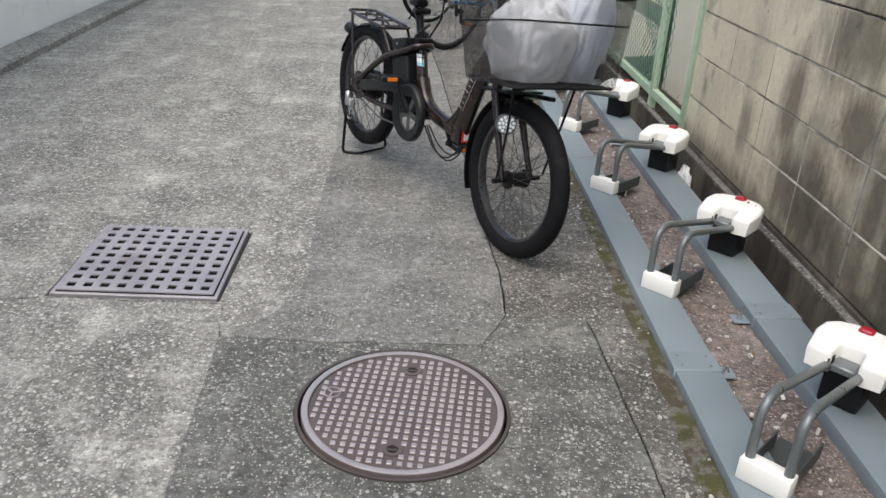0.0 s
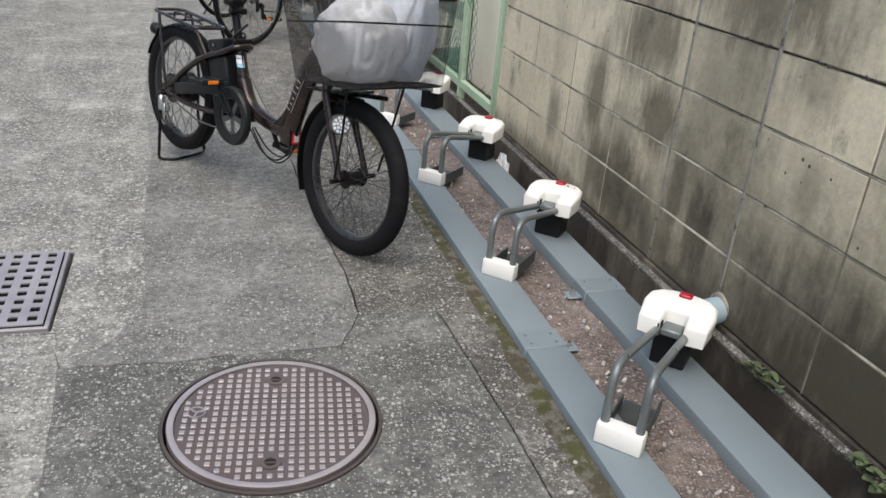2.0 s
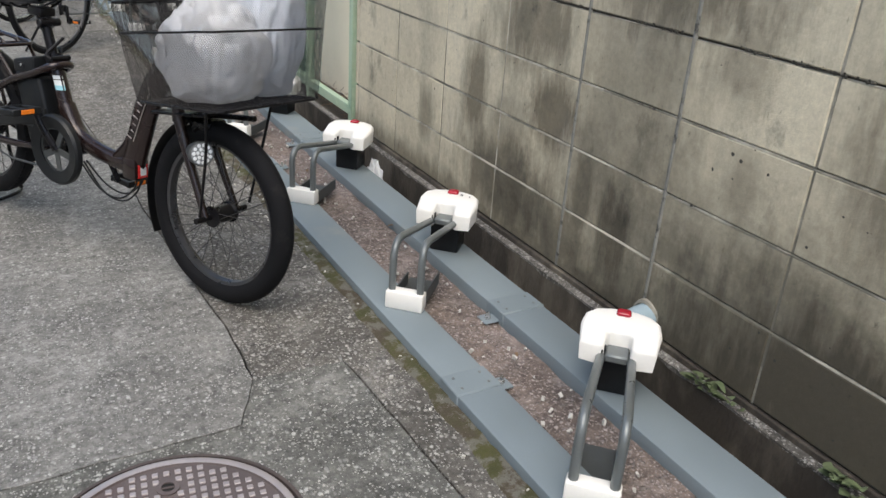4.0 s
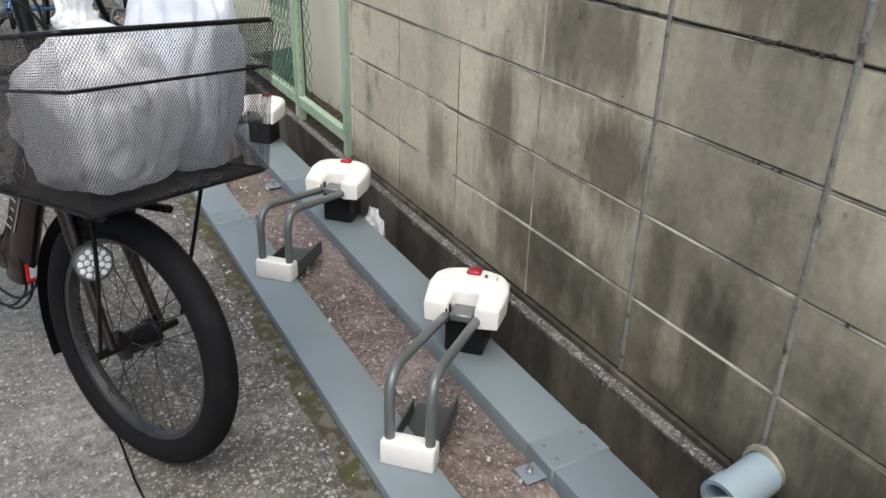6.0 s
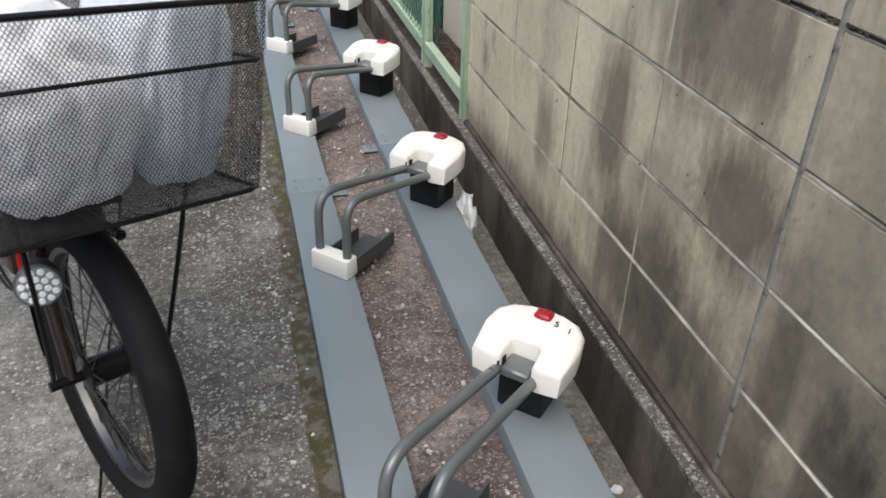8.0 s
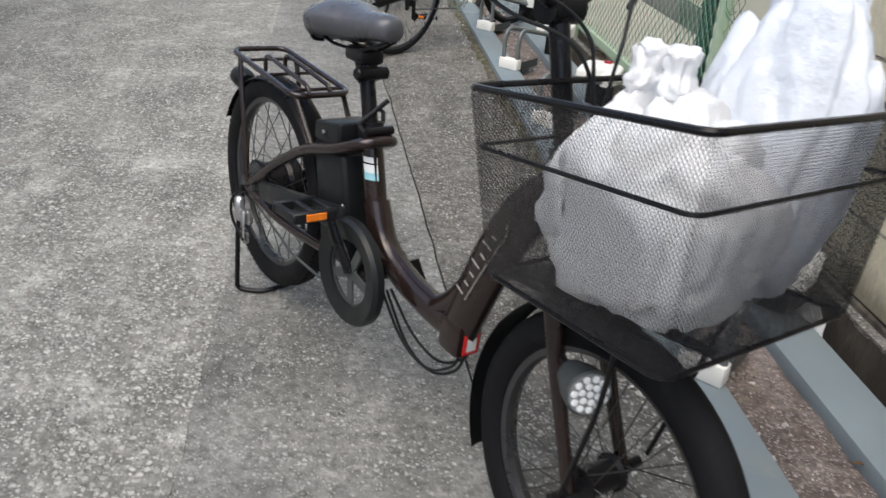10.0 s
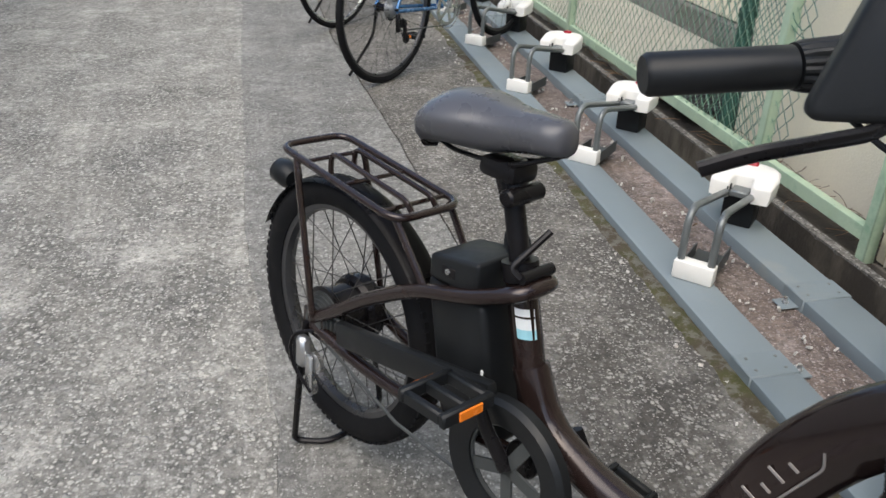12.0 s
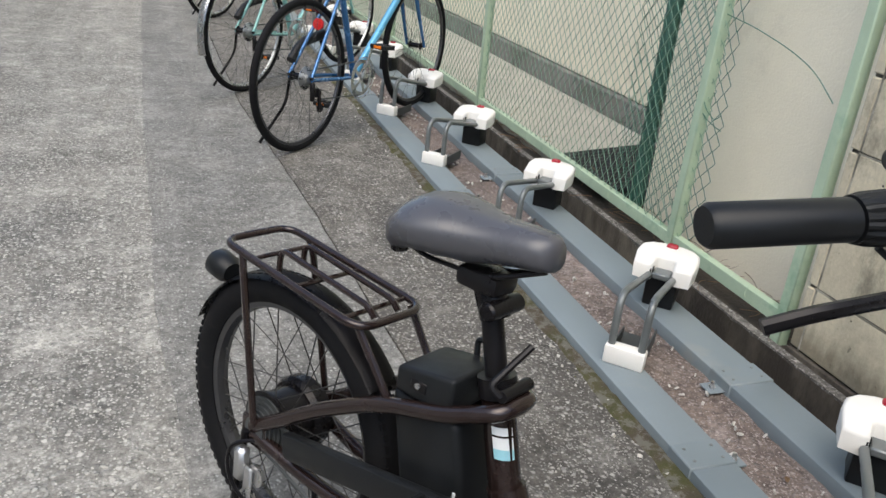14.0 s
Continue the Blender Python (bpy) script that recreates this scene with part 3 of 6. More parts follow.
for k in range(1500):
    y = rng.uniform(1.2, 10.5)
    wide = 0.036 + 0.03 * noise.noise((y * 3.1, 0, 3))
    x = 1.268 - abs(rng.gauss(0, 1)) * wide * 0.62
    if x < 1.268 - 0.085:
        continue
    r = rng.uniform(0.0015, 0.0055)
    m = Matrix.Translation((x, y, 0.0)) @ pose(0, 0, 0, 0, 0, rng.uniform(0, 360)) @ Matrix.Diagonal((r * rng.uniform(0.7, 1.5), r, r * 0.42, 1))
    bmesh.ops.create_icosphere(bm, subdivisions=1, radius=1, matrix=m)
tagged(link("moss", bm, M_MOSS, None, "", 180), "brown green moss and grit along the rail", "moss", kind="stuff")

# small pale chips and grit lying about
bm = bmesh.new()
for k in range(520):
    zone = rng.random()
    x = rng.uniform(1.41, 1.57) if zone < 0.45 else (rng.uniform(1.18, 1.265) if zone < 0.75 else rng.uniform(1.73, 1.88))
    z = 0.0 if x < 1.6 else -0.183
    r = rng.uniform(0.0015, 0.0048)
    m = Matrix.Translation((x, rng.uniform(1.5, 9.5), z + r * 0.5)) @ pose(0, 0, 0, rng.uniform(0, 90), rng.uniform(0, 90), rng.uniform(0, 360)) @ Matrix.Diagonal((r * 1.5, r, r * 0.6, 1))
    bmesh.ops.create_cube(bm, size=2, matrix=m)
tagged(link("stone_chips", bm, M_CHIP, None, "", 0), "loose pale stone chips and grit", "gravel", kind="stuff")

# ---- block wall, kerb, pipe ----
WX, WEND = 1.92, 5.345
wall = thing("wall_east", label="stained concrete block wall laid in straight stacked courses", category="wall", kind="structure")
bm = bmesh.new()
box(bm, (WX + 0.0075, -3.6, -0.10), (WX + 0.112, WEND - 0.006, 1.82))
part("mortar_core", bm, M_JOINT, wall, "dark open joints behind the pointing", 0)
for r in range(1, 9):
    # pointing left on the lower lip of each bed joint, broken away in places
    bm = bmesh.new()
    zj, old = 0.0255 + r * 0.1995, None
    for j in range(450):
        y = -3.6 + j * 0.01985
        n1, n2 = noise.noise((y * 3.1, r * 5.3, 2)), noise.noise((y * 21, r * 2.7, 8))
        h = (0.0046 if r != 4 else 0.0006) + 0.0016 * n1 + 0.0012 * n2
        x = WX - 0.0010 + 0.0022 * max(0, -n1) + 0.0006 * n2
        row = [bm.verts.new((x + 0.0004, y, zj - 0.0031)), bm.verts.new((x, y, zj - 0.0031 + max(0.0004, h) * 0.8)), bm.verts.new((x + 0.0075, y, zj - 0.0031 + max(0.0004, h)))]
        if old:
            for i in range(2):
                bm.faces.new((old[i], old[i + 1], row[i + 1], row[i]))
        old = row
    part("bed_joint", bm, M_MORTAR, wall, "pale mortar pointing, broken at its edge", 180)
for c in range(-16, 6):
    bm = bmesh.new()
    yj, old = 3.2945 + c * 0.4025, None
    for j in range(92):
        z = 0.026 + j * 0.01975
        n1, n2 = noise.noise((z * 3.7, c * 4.1, 6)), noise.noise((z * 24, c * 3.3, 9))
        x = WX + 0.0014 + 0.006 * max(0, -n1 - 0.12) + 0.0008 * n2
        row = [bm.verts.new((x + 0.0006, yj - 0.0034, z)), bm.verts.new((x, yj + 0.0006 * n2, z)), bm.verts.new((x + 0.0006, yj + 0.0034, z))]
        if old:
            for i in range(2):
                bm.faces.new((old[i], old[i + 1], row[i + 1], row[i]))
        old = row
    part("head_joint", bm, M_MORTAR, wall, "worn mortar in an upright joint", 180)
# broad grey pointing smeared over two upright joints, and black moss crumbs along the open bed joint
M_POINT = mat("grey_pitted_pointing", (0.25, 0.24, 0.205), 0.95, 0, 0.35, 9, 120, 0.9, 0.005, tint=(0.05, 0.047, 0.038), tint_at=(0.54, 0.64), tint_scale=26)
for c in (0, 1):
    bm = bmesh.new()
    yj, old = 3.2945 + c * 0.4025, None
    for j in range(160):
        z = 0.03 + j * 0.0098
        n1, n2 = noise.noise((z * 9, c * 7.7, 3)), noise.noise((z * 40, c * 2.1, 5))
        w = 0.0075 + 0.0022 * n1 + 0.0018 * n2
        row = [bm.verts.new((WX + 0.003, yj - w, z)), bm.verts.new((WX - 0.0022 - 0.0006 * n2, yj - w * 0.6, z)), bm.verts.new((WX - 0.0022 + 0.0010 * n1, yj + w * 0.6, z)), bm.verts.new((WX + 0.003, yj + w, z))]
        if old:
            for i in range(3):
                bm.faces.new((old[i], old[i + 1], row[i + 1], row[i]))
        old = row
    part("pointing", bm, M_POINT, wall, "broad pitted grey pointing", 180)
bm = bmesh.new()
rng = random.Random(31)
for k in range(420):
    r = 4 if k < 300 else rng.choice((2, 3))
    y = rng.uniform(2.2, 4.3)
    if noise.noise((y * 6, r, 1)) < -0.05 or (r != 4 and noise.noise((y * 3, r, 7)) < 0.2):
        continue
    size = rng.uniform(0.0012, 0.0042)
    m = Matrix.Translation((WX - 0.0005, y, 0.0255 + r * 0.1995 + abs(rng.gauss(0, 0.0028)))) @ Matrix.Diagonal((size * 0.7, size * rng.uniform(0.8, 1.8), size, 1))
    bmesh.ops.create_icosphere(bm, subdivisions=1, radius=1, matrix=m)
tagged(part("black_moss", bm, M_JOINT, wall, "crumbs of black moss in the joints", 0), kind="stuff")
bm = bmesh.new()
box(bm, (WX - 0.006, -3.6, -0.10), (WX + 0.12, WEND, 0.022), 0.003)
part("footing", bm, M_KERB, wall, "dark damp concrete footing", 0)
bm = bmesh.new()
box(bm, (1.885, -3.6, -0.26), (1.9135, 14, -0.001), 0.004)
for v in bm.verts:
    v.co.x += noise.noise((v.co.y, 0, 0)) * 0.002
tagged(link("kerb", bm, M_KERB, None, "", 0), "dark mossy concrete kerb along the foot of the wall", "kerb", kind="structure")
bm = bmesh.new()
old = None
for j in range(420):
    y = -1.0 + j * 0.034
    e = 1.8865 + 0.003 * noise.noise((y * 5, 0, 0)) + 0.002 * noise.noise((y * 19, 0, 0))
    row = [bm.verts.new((e, y, -0.012)), bm.verts.new((e - 0.001, y, 0.003 + 0.002 * noise.noise((y * 14, 1, 0)))), bm.verts.new((1.9145, y, 0.0045)), bm.verts.new((1.9145, y, -0.012))]
    if old:
        for i in range(3):
            bm.faces.new((old[i], old[i + 1], row[i + 1], row[i]))
    old = row
tagged(link("kerb_top", bm, M_STRIP, None, "", 30), "worn paler top edge of the kerb", "kerb", kind="structure")
bm = bmesh.new()
box(bm, (WX, -3.6, 1.825), (WX + 0.12, WEND, 1.87), 0.006)
part("coping", bm, M_KERB, wall, "concrete coping", 0)

# ---- beyond the fence ----
bm = bmesh.new()
box(bm, (2.13, 3.2, -0.1), (2.25, 6.50, 4.6), 0.006)
house = thing("house", label="cream stucco house with a grey plinth behind the fence", category="house", kind="structure")
part("wall", bm, M_STUCCO, house, "rough cream stucco wall", 0)
bm = bmesh.new()
box(bm, (2.25, 6.38, -0.1), (2.75, 6.50, 4.6), 0.004)
part("return_wall", bm, M_STUCCO, house, "", 0)
bm = bmesh.new()
box(bm, (2.75, 6.38, 0.169), (2.87, 16, 4.6), 0.006)
part("rear_wall", bm, M_STUCCO, house, "cream stucco wall set back", 0)
bm = bmesh.new()
box(bm, (2.71, 6.50, -0.1), (2.86, 16, 0.165), 0.008)
part("plinth", bm, M_PLINTH, house, "stained grey concrete plinth", 0)
bm = bmesh.new()
box(bm, (1.99, 7.08, -0.1), (2.706, 16, 0.03), 0.006)
tagged(link("concrete_pad", bm, M_PAD, None, "", 0), "pale concrete pad between fence and house", "pavement", kind="structure")
bm = bmesh.new()
tube(bm, [(2.12, 6.545, -0.1), (2.12, 6.545, 4.5)], 0.032, 14)
for z in (0.45, 1.6, 2.8):
    disc(bm, 0.038, 0, 0.03, (2.12, 6.545, z), (0, 0, 1), 14)
tagged(link("downpipe", bm, mat("dark_green_pipe", (0.035, 0.10, 0.075), 0.45), None, "", 40), "dark green downpipe at the corner of the house", "pipe")
bm = bmesh.new()
for i in range(26):
    y = 6.57 + i * 0.020
    vs = [bm.verts.new((x, y, 0.05 + (0.006 if i % 2 else 0) + (x - 1.97) * 0.1)) for x in (1.97, 2.5)]
    if i:
        bm.faces.new((old[0], old[1], vs[1], vs[0]))
    old = vs
bmesh.ops.solidify(bm, geom=bm.faces[:], thickness=0.004)
tagged(link("corrugated_sheet", bm, M_DARKSTEEL, None, "", 0), "dark grey corrugated sheet lying behind the fence", "sheet")
strip("yard_soil", 1.915, 2.13, 5.36, 14.0, -0.012, 0.016, 0.03, M_EARTH, "dark litter-strewn soil behind the fence", "ground")

# ---- white wall with a ledge across the lane ----
d = math.degrees(math.atan2(-0.135, 3.5))
m = pose(-1.70, 5.9, 0, 0, 0, -d)
bm = bmesh.new()
box(bm, (-0.42, -9.5, -0.1), (-0.23, 10.5, 2.2), 0.01)
bmesh.ops.transform(bm, matrix=m, verts=bm.verts)
tagged(link("wall_west", bm, M_WHITEWALL, None, "", 0), "white painted wall across the lane", "wall", kind="structure")
bm = bmesh.new()
box(bm, (-0.23, -9.5, -0.1), (-0.02, 10.5, 0.05), 0.012)
bmesh.ops.transform(bm, matrix=m, verts=bm.verts)
tagged(link("wall_ledge", bm, M_ROUGH, None, "", 0), "low concrete ledge at the foot of the white wall", "ledge", kind="structure")
bm = bmesh.new()
box(bm, (-3.4, 15.5, -0.1), (3.2, 15.7, 2.4), 0.01)
tagged(link("wall_north", bm, M_STUCCO, None, "", 0), "plain cream wall closing the lane", "wall", kind="structure")
bm = bmesh.new()
box(bm, (-3.4, -4.2, -0.1), (2.2, -4.0, 2.4), 0.01)
tagged(link("wall_south", bm, M_STUCCO, None, "", 0), "plain cream wall behind the viewer", "wall", kind="structure")

# pipe stub in the wall
stub = thing("drain_pipe", pose(1.93, 3.278, 0.062, 0, -97, 6), label="pale blue plastic drain pipe stub sticking out of the block wall", category="pipe")
bm = bmesh.new()
lathe(bm, [(0.041, -0.03), (0.041, 0.10), (0.045, 0.10), (0.045, 0.135), (0.036, 0.135), (0.036, -0.03)], (0, 0, 0), (0, 0, 1), 28)
part("pipe", bm, M_PVC, stub)
bm = bmesh.new()
lathe(bm, [(0.042, 0.0), (0.053, 0.0), (0.050, 0.012), (0.043, 0.015)], (0, 0, 0), (0, 0, 1), 20)
for v in bm.verts:
    v.co.x *= 1 + 0.12 * noise.noise(v.co * 40)
part("mortar_collar", bm, M_MORTAR, stub, "rough mortar round the pipe")

# ---- manhole and grate ----
mh = thing("manhole_cover", pose(MH[0], MH[1], 0, 0, 0, -7) @ Matrix.Diagonal((0.943, 0.943, 1, 1)), label="round worn cast-iron manhole cover with raised square studs", category="manhole cover")
bm = bmesh.new()
lathe(bm, [(0.256, -0.05), (0.2655, -0.05), (0.2655, 0.0035), (0.2575, 0.0035)], (0, 0, 0), (0, 0, 1), 72)
part("ring", bm, M_IRONLOW, mh, "rusty iron seating ring")
bm = bmesh.new()
lathe(bm, [(0.0005, -0.03), (0.2505, -0.03), (0.2505, 0.004), (0.249, 0.006), (0.2325, 0.006), (0.231, 0.0022), (0.0005, 0.0022)], (0, 0, 0), (0, 0, 1), 72)
part("cover", bm, M_IRON, mh, "worn purple-brown iron plate")
bm = bmesh.new()
lathe(bm, [(0.2335, 0.004), (0.2485, 0.004), (0.2485, 0.0072), (0.247, 0.0078), (0.235, 0.0078), (0.2335, 0.0072)], (0, 0, 0), (0, 0, 1), 72)
part("rim", bm, M_STUD, mh, "rubbed bright rim")
bm = bmesh.new()
LIFTS = ((0.0, 0.1635), (0.0, -0.1635))
p = 0.0232
for i in range(-10, 11):
    for j in range(-10, 11):
        x, y = i * p, j * p
        if math.hypot(x, y) > 0.224 or any(math.hypot(x - a, y - b) < 0.03 for a, b in LIFTS) or math.hypot(x + 0.185, y - 0.03) < 0.024:
            continue
        h = 0.0062 if x < 0.12 else 0.0046
        box(bm, (x - 0.0064, y - 0.0064, 0.0), (x + 0.0064, y + 0.0064, h), 0.0012)
tagged(part("studs", bm, M_STUD, mh, "raised squares rubbed bright", 0), kind="stuff")
for a, b in LIFTS:
    bm = bmesh.new()
    lathe(bm, [(0.0145, -0.01), (0.024, -0.01), (0.024, 0.006), (0.0145, 0.006)], (a, b, 0), (0, 0, 1), 20)
    bmesh.ops.scale(bm, vec=(1, 1, 1), verts=bm.verts)
    collar = part("key_hole", bm, M_IRON, mh, "lifting hole with a bar across")
    bm = bmesh.new()
    disc(bm, 0.0145, -0.012, 0.0028, (a, b, 0), (0, 0, 1), 18)
    part("hole_floor", bm, M_BLACKHOLE, collar)
    bm = bmesh.new()
    box(bm, (a - 0.014, b - 0.0025, 0.0), (a + 0.014, b + 0.0025, 0.0045))
    part("bar", bm, M_IRONLOW, collar)
bm = bmesh.new()
lathe(bm, [(0.0195, 0.0), (0.022, 0.0), (0.022, 0.006), (0.0195, 0.006)], (-0.185, 0.03, 0), (0, 0, 1), 24)
for a in (20, 140, 260):
    box(bm, (0, -0.002, 0.0), (0.018, 0.002, 0.0055), 0, Matrix.Translation((-0.185, 0.03, 0)) @ pose(0, 0, 0, 0, 0, a))
part("emblem", bm, M_STUD, mh, "small round emblem", 0)
for k in range(6):
    bm = bmesh.new()
    box(bm, (0.190, -0.055 + k * 0.012, 0.002), (0.204, -0.047 + k * 0.012, 0.0066), 0.001)
    part("raised_letter_bar", bm, M_IRON, mh, "", 0)

grate = thing("drain_grate", pose(-0.189, 3.756, 0.004, 0.9, 0, 0.5), label="square cast-iron drain grate with nine rows of square holes", category="drain grate")
bm = bmesh.new()
h = 0.235
for a, b, c, e in ((-h, h, -h, -h + 0.012), (-h, h, h - 0.012, h), (-h, -h + 0.012, -h + 0.012, h - 0.012), (h - 0.012, h, -h + 0.012, h - 0.012)):
    box(bm, (a, c, -0.045), (b, e, 0.006), 0.002)
part("frame", bm, M_GRATE, grate, "worn iron frame", 0)
bm = bmesh.new()
cells = [-0.219 + 0.030 + k * 0.0475 for k in range(9)]
cut = []
for u in cells:
    for v in cells:
        w = 0.0125
        cut.append([(u - w + 0.0, v - w), (u + w, v - w), (u + w, v + w), (u - w, v + w)])
q = 0.2205
lines = sorted({-q, q} | {c + s * 0.0125 for c in cells for s in (-1, 1)})
vs = {}
for i, x in enumerate(lines):
    for j, y in enumerate(lines):
        vs[i, j] = bm.verts.new((x, y, 0.012))
for i in range(len(lines) - 1):
    for j in range(len(lines) - 1):
        if i % 2 and j % 2:
            continue
        bm.faces.new((vs[i, j], vs[i + 1, j], vs[i + 1, j + 1], vs[i, j + 1]))
out = bmesh.ops.extrude_face_region(bm, geom=bm.faces[:])
for g in out["geom"]:
    if isinstance(g, bmesh.types.BMVert):
        g.co.z -= 0.004
part("plate", bm, M_GRATE, grate, "grey worn perforated plate", 0)
# webs under the plate, coloured near black as the holes' shade and grime
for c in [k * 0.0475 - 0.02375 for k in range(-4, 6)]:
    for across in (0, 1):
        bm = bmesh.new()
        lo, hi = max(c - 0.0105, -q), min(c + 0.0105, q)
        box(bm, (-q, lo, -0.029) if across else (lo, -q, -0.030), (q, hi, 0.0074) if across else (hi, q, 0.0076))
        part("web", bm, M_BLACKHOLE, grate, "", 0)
# sump floor also carries the darkness below in its colour
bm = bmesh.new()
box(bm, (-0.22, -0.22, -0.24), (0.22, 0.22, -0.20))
part("sump", bm, M_BLACKHOLE, grate, "muddy sump coloured near black for the shade below the grate", 0)

# ---- steel rails of the cycle park ----
def rail(name, x0, x1, y0, y1, joints, tab):
    ob = thing(name, label="grey-blue painted steel floor rail of the cycle park, bolted in lengths", category="rail")
    cuts = [y0, *joints, y1]
    for a, b in zip(cuts, cuts[1:]):
        bm = bmesh.new()
        box(bm, (x0, a + 0.0012, -0.03), (x1, b - 0.0012, 0.03), 0.0035, seg=2)
        part("length", bm, M_STEEL, ob)
    for y in joints:
        bm = bmesh.new()
        box(bm, (x0 - 0.003, y - 0.004, -0.02), (x1 + 0.003, y + 0.085, 0.0335), 0.003)
        joint = part("joint_plate", bm, M_STEEL, ob)
        for dx in (0.022, x1 - x0 - 0.022):
            for dy in (0.018, 0.062):
                bm = bmesh.new()
                disc(bm, 0.0042, 0.033, 0.036, (x0 + dx, y + dy, 0), (0, 0, 1), 10, 0.001)
                part("rivet", bm, M_TUBE, joint)
        tx = x1 if tab > 0 else x0
        bm = bmesh.new()
        box(bm, (min(tx, tx + tab * 0.05), y + 0.01, 0.0), (max(tx, tx + tab * 0.05), y + 0.06, 0.005), 0.002)
        foot = part("foot_tab", bm, M_STEEL, ob)
        bm = bmesh.new()
        disc(bm, 0.009, 0.005, 0.012, (tx + tab * 0.028, y + 0.035, 0), (0, 0, 1), 6)
        disc(bm, 0.005, 0.012, 0.024, (tx + tab * 0.028, y + 0.035, 0), (0, 0, 1), 10)
        part("bolt", bm, M_ALLOY, foot, "bright bolt")
    return ob


rail("floor_rail", 1.274, 1.393, 0.2, 12.2, [1.50 + 1.70 * k for k in range(6)], 1)
rail("floor_rail", 1.586, 1.722, 0.2, 12.2, [1.80 + 1.688 * k for k in range(6)], -1)


# ---- cycle locks ----
def cycle_lock(m):
    """One floor lock: white foot cap, two bent arms, tray, post, white horseshoe head with a red button."""
    ob = thing("cycle_lock", m, label="empty white cycle park lock with bent grey arms, red button", category="cycle rack", group="cycle locks along the wall")
    bm = bmesh.new()
    box(bm, (-0.020, -0.055, 0.030), (0.020, 0.055, 0.082), 0.005, seg=2)
    for v in bm.verts:
        if v.co.z < 0.05:
            v.co.x *= 1.12
    part("foot_cap", bm, M_WHITE, ob, "white plastic foot cap")
    for s in (-1, 1):
        bm = bmesh.new()
        tube(bm, fillet([(0.0, s * 0.041, 0.07), (0.002, s * 0.041, 0.230), (0.40, s * 0.036, 0.138)], 0.07, 8), 0.0105, 12)
        part("arm", bm, M_TUBE, ob, "bent grey steel arm")
    bm = bmesh.new()
    box(bm, (0.02, -0.045, 0.022), (0.19, 0.045, 0.026))
    box(bm, (0.03, 0.041, 0.026), (0.155, 0.045, 0.062))
    box(bm, (0.03, -0.045, 0.026), (0.19, -0.041, 0.062))
    part("tray", bm, M_DARKSTEEL, ob, "dark folded steel tray", 0)
    bm = bmesh.new()
    box(bm, (0.398, -0.047, 0.03), (0.488, 0.047, 0.150), 0.006, seg=2)
    part("post", bm, M_BLACK, ob, "dark grey square post")
    # head: a horseshoe in plan, open towards the lane
    bm = bmesh.new()
    o = [(0.292, 0.090), (0.285, 0.045), (0.295, 0.032), (0.345, 0.030), (0.358, 0.022), (0.358, -0.022), (0.345, -0.030), (0.295, -0.032), (0.285, -0.045), (0.292, -0.090)]
    o += [(0.38, -0.098), (0.43, -0.092), (0.467, -0.070), (0.485, -0.035), (0.490, 0.0), (0.485, 0.035), (0.467, 0.070), (0.43, 0.092), (0.38, 0.098)]
    o = [(0.358 + (x - 0.285) * 0.75, y * 0.98) for x, y in o]
    prism(bm, o, 0.128, 0.198, 0.014, 3)
    for v in bm.verts:
        w = max(0.0, min(1.0, (v.co.x - 0.345) / 0.11))
        if v.co.z > 0.15:
            v.co.z += 0.008 * w * w * (3 - 2 * w) - 0.014 * (1 - w)
        else:
            v.co.z += 0.016 * w
            v.co.y *= 0.97
    head = part("head", bm, M_WHITE, ob, "white rounded horseshoe head", 50)
    bm = bmesh.new()
    box(bm, (0.358, -0.027, 0.138), (0.410, 0.027, 0.158), 0.004)
    part("latch_plate", bm, M_TUBE, head, "grey steel latch plate")
    bm = bmesh.new()
    box(bm, (0.370, 0.0268, 0.146), (0.384, 0.0300, 0.170), 0.001)
    box(bm, (0.3625, 0.032, 0.145), (0.378, 0.041, 0.167), 0.002)
    part("slot", bm, M_BLACK, head, "dark latch slot")
    bm = bmesh.new()
    box(bm, (0.470, -0.018, 0.190), (0.500, 0.018, 0.2135), 0.0085, seg=4)
    part("button", bm, M_RED, head, "red translucent button")
    return ob


ROT = 45.0
LOCKS = [(1.336, 1.930), (1.338, 2.780)] + [(1.348, 1.935 + 0.8475 * k) for k in range(2, 11)]
first = cycle_lock(pose(*LOCKS[0], 0, 0, 0, ROT))
locks = [first] + [copy_thing(first, pose(x, y, 0, 0, 0, ROT + (0, 0.8, -0.6, 0.4)[k % 4])) for k, (x, y) in enumerate(LOCKS[1:])]
for child in first.children_recursive:
    if child.name.startswith("button"):
        child.data = child.data.copy()
        child.data.materials[0] = M_GLOW
tagged(first, "white plastic cycle park lock with its red button lit")
tagged(locks[6], "white plastic cycle park lock holding a blue bicycle's wheel")


def digits(text, size, m, parent):
    cu = bpy.data.curves.new("digit", "FONT")
    cu.body, cu.size, cu.extrude = text, size, 0.0004
    tmp = new("digit", cu)
    me = bpy.data.meshes.new_from_object(tmp)
    bpy.data.objects.remove(tmp)
    me.materials.append(M_BLACK)
    ob = new("digit", me)
    ob.parent = parent
    ob.matrix_basis = m
    return ob


head2 = [c for c in locks[2].children if c.name.startswith("head")][0]
digits("5", 0.022, pose(0.462, -0.028, 0.2064, 0, 0, -80), head2)
digits("1", 0.022, pose(0.454, -0.056, 0.2064, 0, 0, -80), head2)


